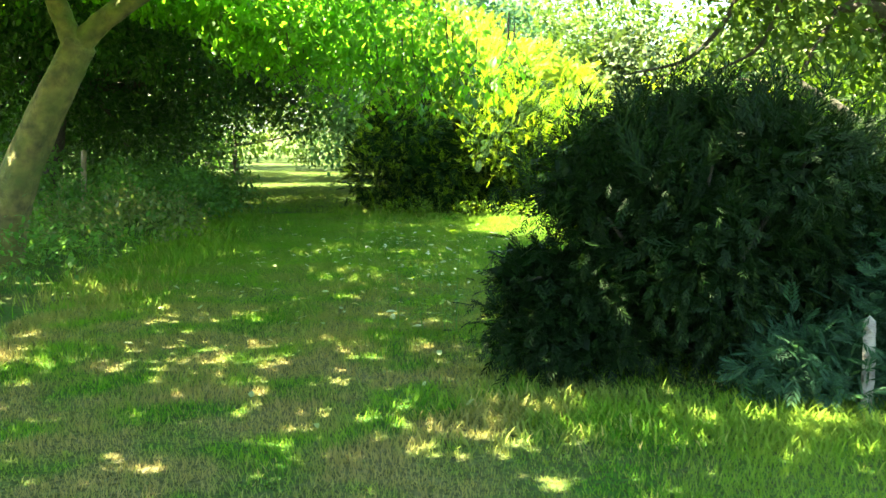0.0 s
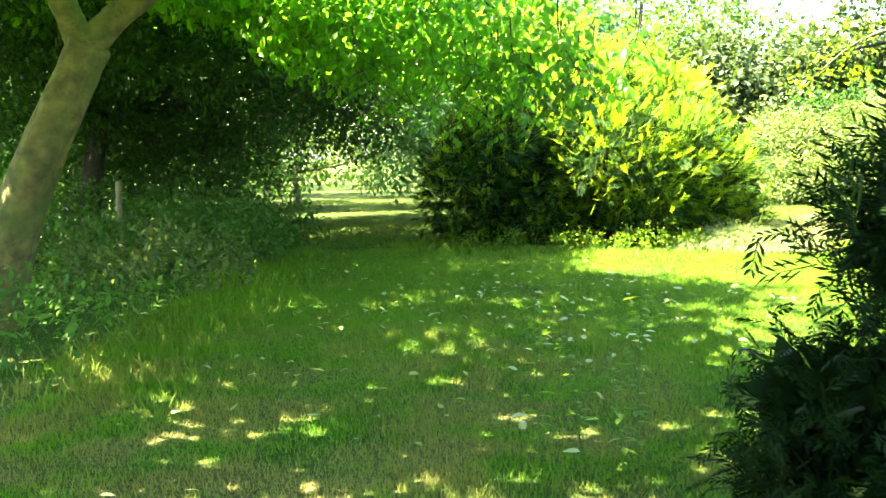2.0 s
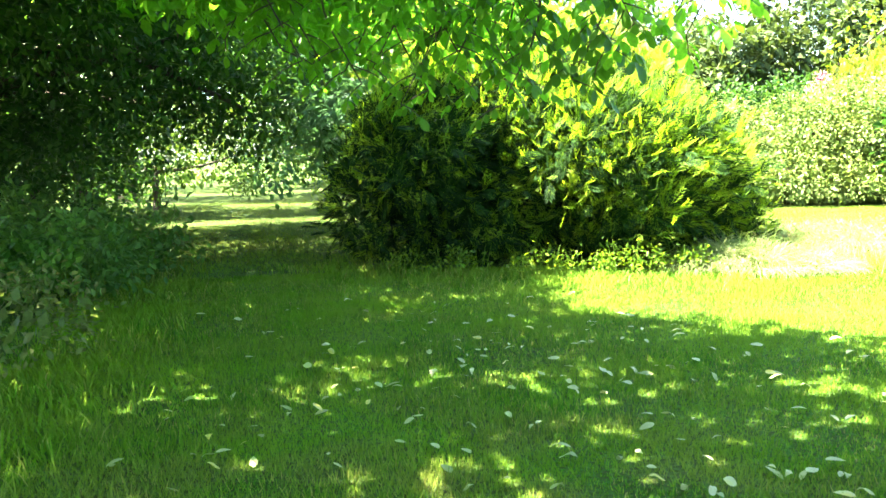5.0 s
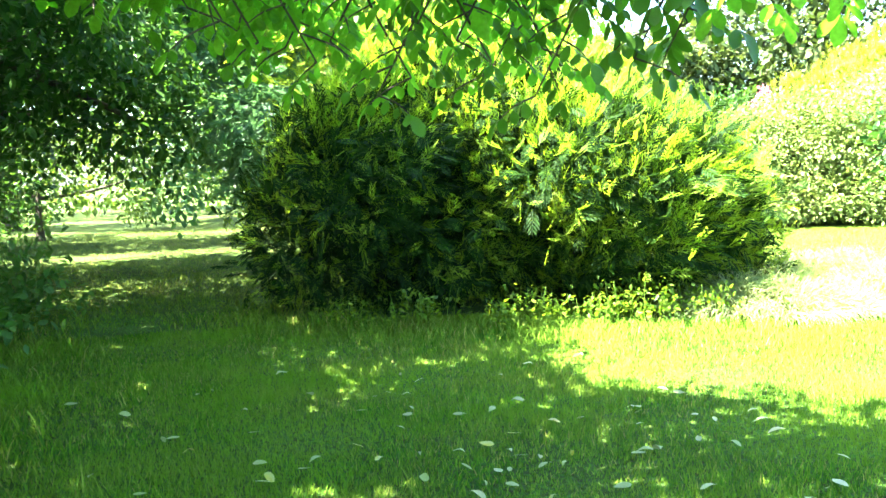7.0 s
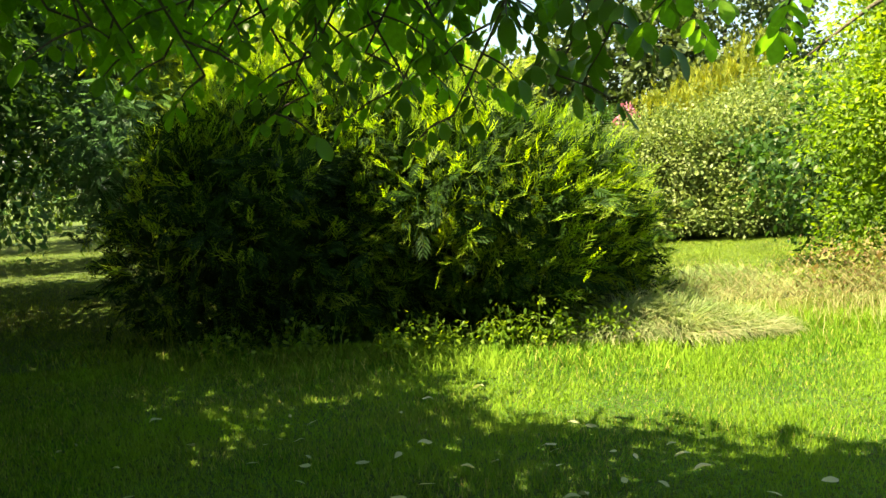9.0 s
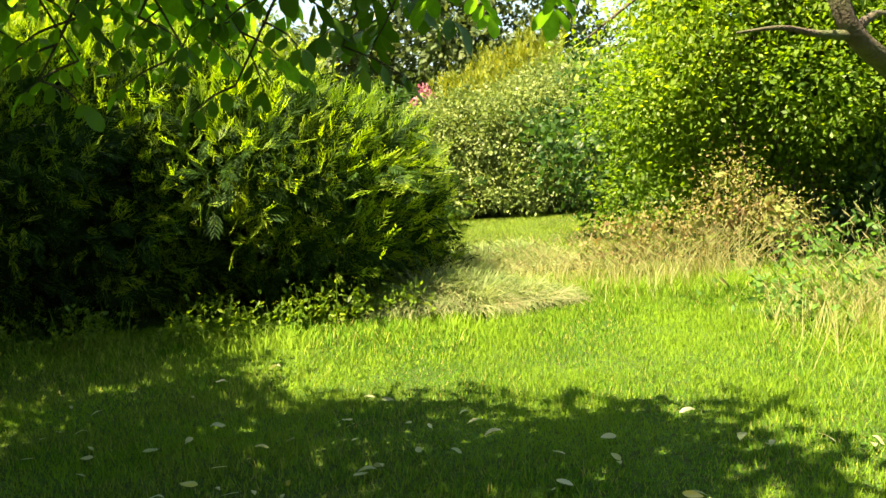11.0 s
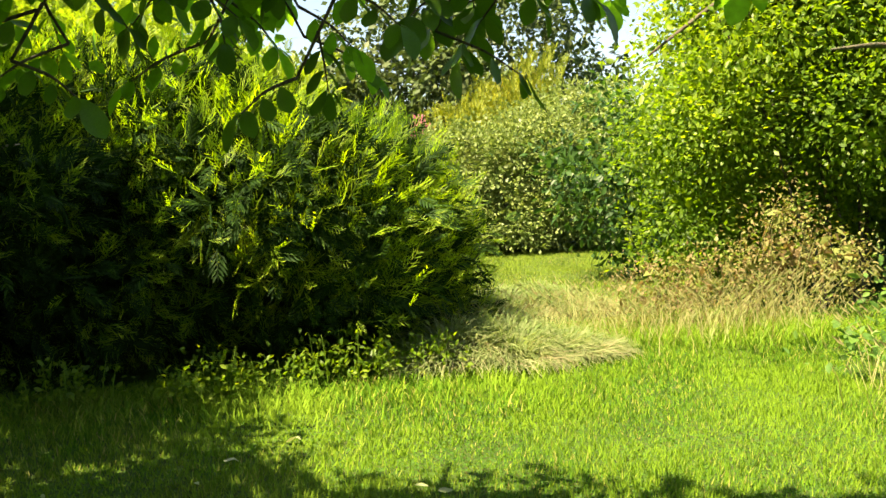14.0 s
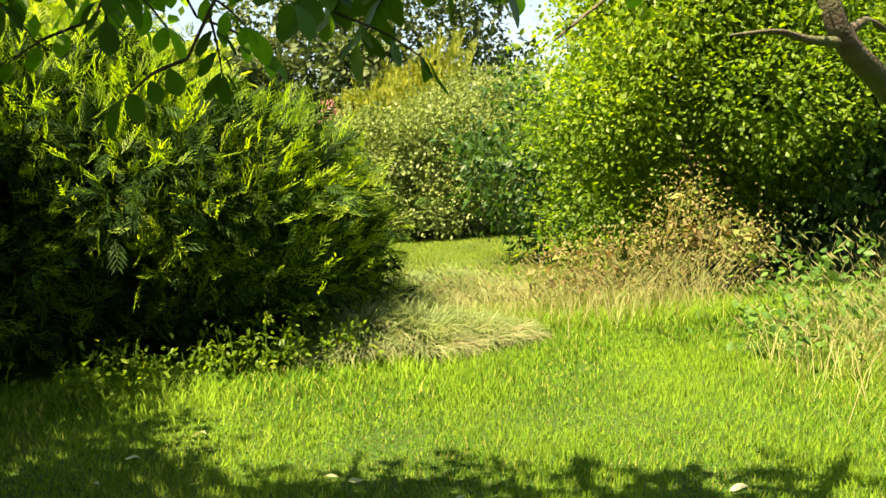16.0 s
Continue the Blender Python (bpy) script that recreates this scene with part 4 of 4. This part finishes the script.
# ---- multi-stemmed tree and rough growth ----
elder = tree("multi_stemmed_tree", "bright yellow-green many-stemmed tree in sun", (7.8, 17.2), (0, 0, 0, 0),
             [(7.2, 17.5, 1.5, 0.85, 0.9, 1.1), (7.6, 17.3, 2.7, 1.15, 1.1, 1.3), (8.5, 17.0, 2.4, 1.3, 1.2, 1.6), (9.5, 16.7, 2.5, 1.3, 1.2, 1.6), (7.4, 17.5, 3.7, 1.1, 1.1, 0.9), (8.8, 17.3, 1.2, 1.2, 0.9, 0.9), (6.9, 17.4, 0.75, 0.7, 0.6, 0.6), (7.9, 17.6, 0.8, 0.8, 0.7, 0.7), (8.8, 17.2, 3.8, 1.2, 1.1, 0.9)], 17000, 12, 0.072, M_elder, template=DIAMOND, spread=0.16, inner=0.6, bulge=11, knob=0.5)
for k in range(6):
    x = 7.5 + 0.2 * k
    part("stem", tube([(x, 16.5 + 0.1 * (k % 3), -0.15), (x + 0.1 * (k - 2.5), 16.7 + 0.1 * (k % 2), 1.0), (x + 0.18 * (k - 2.5) + 0.12 * (-1) ** k, 17.0, 2.1), (x + 0.4 * (k - 2.5), 17.2, 3.3)], [0.03, 0.022, 0.016, 0.006], 6, 0.2, 90 + k), M_twig, elder)
withered = tree("withered_bush", "withered brown bush with dry leaves", (5.6, 16.2), (0, 0, 0, 0),
     [(5.7, 16.5, 0.2, 0.5, 0.45, 0.5), (6.4, 16.3, 0.45, 0.5, 0.45, 0.75), (5.1, 16.8, 0.1, 0.5, 0.45, 0.35), (6.8, 16.0, 0.3, 0.4, 0.4, 0.55)], 800, 10, 0.042, M_russet, spread=0.12, inner=0.1, category="bush", bulge=5)
for k in range(14):
    a = 2.4 * k
    x, y = 6.1 + 0.75 * math.cos(a) * (k % 3) / 2, 16.2 + 0.3 * math.sin(a)
    part("dry_stem", tube([(x, y, -0.12), (x + 0.15 * math.cos(a), y, 0.45), (x + 0.4 * math.cos(a), y - 0.1, 0.75 + 0.05 * (k % 4))], [0.008, 0.006, 0.002], 5, 0.2, k), M_straw, withered)
tree("bay_shrub", "tall shrub with broad pale-edged leaves", (11.0, 16.6), (0.1, 0.8, 0, 0),
     [(10.4, 16.2, 1.1, 1.3, 1.2, 1.3), (11.6, 15.4, 1.4, 1.5, 1.4, 1.6), (10.8, 16.8, 2.6, 1.5, 1.4, 1.4), (12.6, 16.0, 3.0, 1.8, 1.6, 1.8), (10.2, 17.6, 0.7, 1.2, 0.9, 0.9), (11.8, 17.0, 4.2, 1.4, 1.4, 1.0)], 3000, 12, 0.13, M_bay, spread=0.17, inner=0.8, category="shrub")
# added dark backing for the shade between and behind the tree's stems
tree("dark_backing_shrub", "added dark shrub that deepens the shade behind the many-stemmed tree", (9.6, 20.2), (0.1, 1.0, 0, 0),
     [(8.6, 20.4, 1.2, 1.3, 1.1, 1.5), (10.4, 19.8, 1.4, 1.5, 1.2, 1.7), (12.4, 19.2, 1.6, 1.7, 1.3, 1.9), (14.4, 18.4, 1.8, 1.8, 1.4, 2.0)], 1500, 12, 0.13, M_dark, spread=0.18, inner=1.0, category="shrub")
apple = tree("old_fruit_tree", "old fruit tree with a dark mossy leaning trunk", (7.4, 13.4), (0, 0, 0, 0), [(8.6, 14.2, 3.4, 1.1, 1.0, 0.7), (9.6, 13.6, 3.4, 1.3, 1.1, 0.9), (6.6, 13.6, 3.7, 1.0, 0.8, 0.4)], 600, 11, 0.085, M_elder, inner=0.05)
part("trunk", tube([(7.4, 13.4, -0.2), (7.0, 13.5, 0.8), (5.85, 13.8, 1.85), (5.15, 13.85, 2.2), (4.95, 13.9, 2.7), (5.0, 14.0, 3.4)], [0.15, 0.12, 0.095, 0.085, 0.07, 0.04], 10, 0.15, 101), M_mossy, apple)
for k, pts in enumerate([[(5.2, 13.85, 2.2), (4.8, 13.9, 2.2), (4.4, 13.9, 2.25), (4.0, 14.0, 2.2)], [(5.2, 13.85, 2.25), (5.6, 13.9, 2.42), (6.2, 14.0, 2.35)], [(5.0, 13.9, 2.6), (4.6, 14.2, 2.9), (4.0, 14.8, 2.75), (3.55, 15.2, 2.3)], [(5.05, 13.9, 2.5), (5.5, 13.95, 2.7), (6.0, 14.1, 2.75)]]):
    part("limb", tube(pts, [0.045, 0.03, 0.02, 0.008][:len(pts)], 7, 0.2, 110 + k), M_mossy, apple)
spray = part("low_spray", foliage([(4.1, 14.6, 2.6, 0.5, 0.4, 0.3), (3.7, 15.0, 2.35, 0.3, 0.3, 0.3), (5.6, 14.0, 2.7, 0.7, 0.3, 0.25)], 90, 7, 0.07, LEAF, 0.12, 0.3, 0), M_elder, apple)
spray["kind"] = "stuff"


def stalks(n, cx, cy, rx, ry, height, seed):
    """Flowering grass stalks with seed heads."""
    g = np.random.default_rng(seed)
    x, y = cx + g.normal(size=n) * rx, cy + g.normal(size=n) * ry
    p = np.stack([x, y, ground_z(x, y) - 0.01], 1)
    a = g.uniform(0, 2 * np.pi, n)
    along = unit(np.stack([np.cos(a) * 0.45, np.sin(a) * 0.45, np.ones(n)], 1))
    up = np.stack([np.cos(a), np.sin(a), np.zeros(n)], 1)
    h = height * (0.6 + 0.6 * g.random(n))
    st = strew(BENT, p, along, up, h, np.full(n, 0.006))
    tip = p + along * (h * 0.93)[:, None] + up * (h * 0.3)[:, None]
    hd = strew(DIAMOND, tip, along + up * 0.6, np.cross(along, up), np.full(n, 0.1), np.full(n, 0.022))
    return joined(st, hd)


tagged(part("seeding_grass", joined(stalks(700, 4.9, 16.7, 0.6, 0.5, 0.45, 1), stalks(420, 5.8, 16.1, 0.5, 0.3, 0.55, 2), stalks(240, 4.0, 17.2, 0.5, 0.4, 0.3, 3)), M_straw), "pale seeding grass stalks in sun", "grass", kind="stuff")
tagged(part("seeding_grass", joined(stalks(520, 4.7, 13.2, 0.45, 0.45, 0.55, 4), stalks(260, 5.5, 13.5, 0.4, 0.5, 0.85, 5)), M_straw), "tall dry grass stalks among weeds", "grass", kind="stuff")
fringe([(3.8, 12.4), (4.4, 12.9), (5.0, 13.6), (5.8, 13.9)], 1700, 0.28, 0.006, 0.35, M_tall, "tall_grass", "tall green and straw grass among weeds", 0.8)
fringe([(4.4, 16.6), (5.0, 16.4), (5.8, 15.9), (6.4, 15.7)], 1500, 0.2, 0.006, 0.3, M_tall, "tall_grass", "tall grass before the withered bush", 0.8)
docks = tree("dock_clump", "leafy green weeds in the rough grass", (4.4, 13.5), (0, 0, 0, 0), [(4.3, 13.9, 0.05, 0.35, 0.3, 0.25), (5.3, 14.0, 0.2, 0.5, 0.45, 0.5), (5.0, 13.1, 0.1, 0.45, 0.45, 0.35)], 150, 9, 0.08, M_nettle, spread=0.12, inner=0.05, category="weeds")
for k in range(11):
    x, y, h = 4.2 + 0.13 * k, 13.2 + 0.3 * (k % 4), 0.28 + 0.05 * k + 0.05 * (k % 3)
    part("stem", tube([(x, y, -0.12), (x + 0.03, y, 0.5 * h), (x - 0.12 + 0.05 * (k % 3), y + 0.05, h)], [0.007, 0.006, 0.003], 5, 0.1, k), M_tall, docks)
    n = 7
    t = 0.3 + 0.7 * np.arange(n) / n
    a = 2.4 * np.arange(n) + k
    p = np.stack([x - 0.1 * t * t, np.full(n, y + 0.02), h * t], 1)
    part("leaf_spray", strew(LEAFLET, p, np.stack([np.cos(a), np.sin(a), np.full(n, -0.25)], 1), np.tile([0.1, 0.1, 1.0], (n, 1)), np.full(n, 0.1)), M_nettle, docks)


DROOP = (np.array([[-0.5, 0, 0], [0.5, 0, 0], [-0.4, 0.4, 0.1], [0.4, 0.4, 0.1], [-0.25, 0.65, 0.36], [0.25, 0.65, 0.36], [0, 0.7, 0.75]], float), np.array([[0, 1, 3], [0, 3, 2], [2, 3, 5], [2, 5, 4], [4, 5, 6]]))


def tussock(x, y, r, h, n, lean):
    """A wind-laid tussock of fine pale grass."""
    a, q = rng.uniform(0, 2 * np.pi, n), np.sqrt(rng.random(n)) * r
    px, py = x + q * np.cos(a) * 1.3, y + q * np.sin(a)
    p = np.stack([px, py, ground_z(px, py) - 0.01], 1)
    along = np.stack([np.cos(a) * q / r * 0.9 + lean[0], np.sin(a) * q / r * 0.9 + lean[1], np.ones(n)], 1)
    up = np.stack([np.cos(a), np.sin(a), np.zeros(n)], 1)
    up[:, 0] += lean[0] * 2 + rng.normal(size=n) * 0.5
    up[:, 1] += lean[1] * 2 + rng.normal(size=n) * 0.5
    return strew(DROOP, p, along, up, h * (0.5 + 0.7 * rng.random(n)), np.full(n, 0.011))


for x, y, r, h, ln in ((2.45, 16.4, 0.36, 0.36, (-0.5, -0.1)), (3.0, 16.2, 0.4, 0.36, (0.1, -0.4)), (3.55, 16.15, 0.35, 0.32, (0.3, -0.3)), (3.7, 17.7, 0.45, 0.36, (-0.4, -0.3)), (4.5, 18.3, 0.55, 0.3, (0.4, -0.4)), (5.3, 18.2, 0.5, 0.3, (0.5, -0.2))):
    tt = thing("grass_tussock", (x, y, float(ground_z(x, y))), "pale wind-laid tussock of fine fescue grass", "grass tussock", "tussocks at the lawn's edge")
    part("tuft", tussock(x, y, r * 0.8, h * 1.1, 1300, (ln[0] * 0.5, ln[1] * 0.5)), M_fescue, tt)
    part("flattened_tuft", tussock(x + 0.05, y - 0.06, r * 0.7, h, 120, (ln[0] * 1.2, ln[1] * 1.2)), M_fescue, tt, "long wind-flattened blades")

# ---- weeds at the foot of the cypress ----
for x, y, w, h in ((-1.1, 17.0, 0.4, 0.16), (-0.3, 16.75, 0.45, 0.2), (0.5, 16.4, 0.4, 0.2), (1.0, 16.2, 0.35, 0.16), (1.5, 16.25, 0.45, 0.24), (2.1, 16.2, 0.4, 0.2)):
    wd = tree("weed_clump", "low leafy green weeds in the long grass", (x, y), (0, 0, 0, 0), [(x, y, 0.0, w, 0.25, h)], 110, 9, 0.05, M_elder, spread=0.07, inner=0, category="weeds", group="weeds by the cypress", bulge=5)
    for k in range(5):
        a = 2.4 * k + x
        px, py = x + 0.6 * w * math.cos(a), y + 0.15 * math.sin(a)
        part("stem", tube([(px, py, -0.1), (px, py, 0.5 * h), (px + 0.05 * math.cos(a), py, h * 1.5)], [0.005, 0.004, 0.002], 4, 0.1, k), M_tall, wd)

# ---- woods that close the view ----


def woods():
    a = np.radians(np.linspace(-62, 95, 54))
    balls = []
    for i, t in enumerate(a):
        r = 47 + 4 * math.sin(i * 2.3)
        h = 3.0 + 0.8 * math.sin(i * 1.7) + (2.4 if t < 0.3 else 1.6 if t > 0.75 else 0.0)
        balls.append((r * math.sin(t), 8 + r * math.cos(t) * 0.95, h * 0.8, 3.4, 3.0, h))
    return foliage(balls, 8000, 10, 0.4, DIAMOND, 0.5, 0.3, 0.5)


far = part("far_woods", woods(), M_wood)
tagged(far, "belt of distant green woodland closing the garden", "woods", kind="stuff")

# ---- fallen leaves on the lawn ----
fallen = []
for k in range(4):
    v, f = LEAFLET
    v = v.copy()
    v[:, 2] = 0.12 * v[:, 0] ** 2 * (k + 1) + 0.1 * np.sin(v[:, 1] * (2 + k)) * (0.4 + 0.3 * k) + 0.05
    me = mesh_of("fallen_leaf", v, f)
    me.materials.append(M_fallen)
    me.shade_smooth()
    fallen.append(me)
spots = [(0.59, 15.0, 0.12)]
while len(spots) < 290:
    x, y = rng.triangular(-3.3, -0.8, 3.0), rng.triangular(4.0, 12.0, 16.0)
    if (x - 1.5) ** 2 + (y - 6.4) ** 2 > 2.2 and not (x > 0.6 and y < 7) and not (x > 0.5 and 0.77 * x + 0.64 * (y - 14.3) > 0.4 and rng.random() < 0.85):
        spots.append((x, y, 0.05 + 0.05 * rng.random()))
for x, y, s in spots:
    ob = new("fallen_leaf", fallen[int(rng.integers(0, 4))])
    ob.matrix_world = pose(x, y, float(ground_z(x, y)) + 0.036, rng.normal() * 14, rng.normal() * 14, rng.uniform(0, 360)) @ Matrix.Diagonal((s * rng.uniform(0.6, 1.0), s, s, 1))
    tagged(ob, "pale yellowing walnut leaflet lying on the grass", "leaf", "fallen leaves on the lawn")
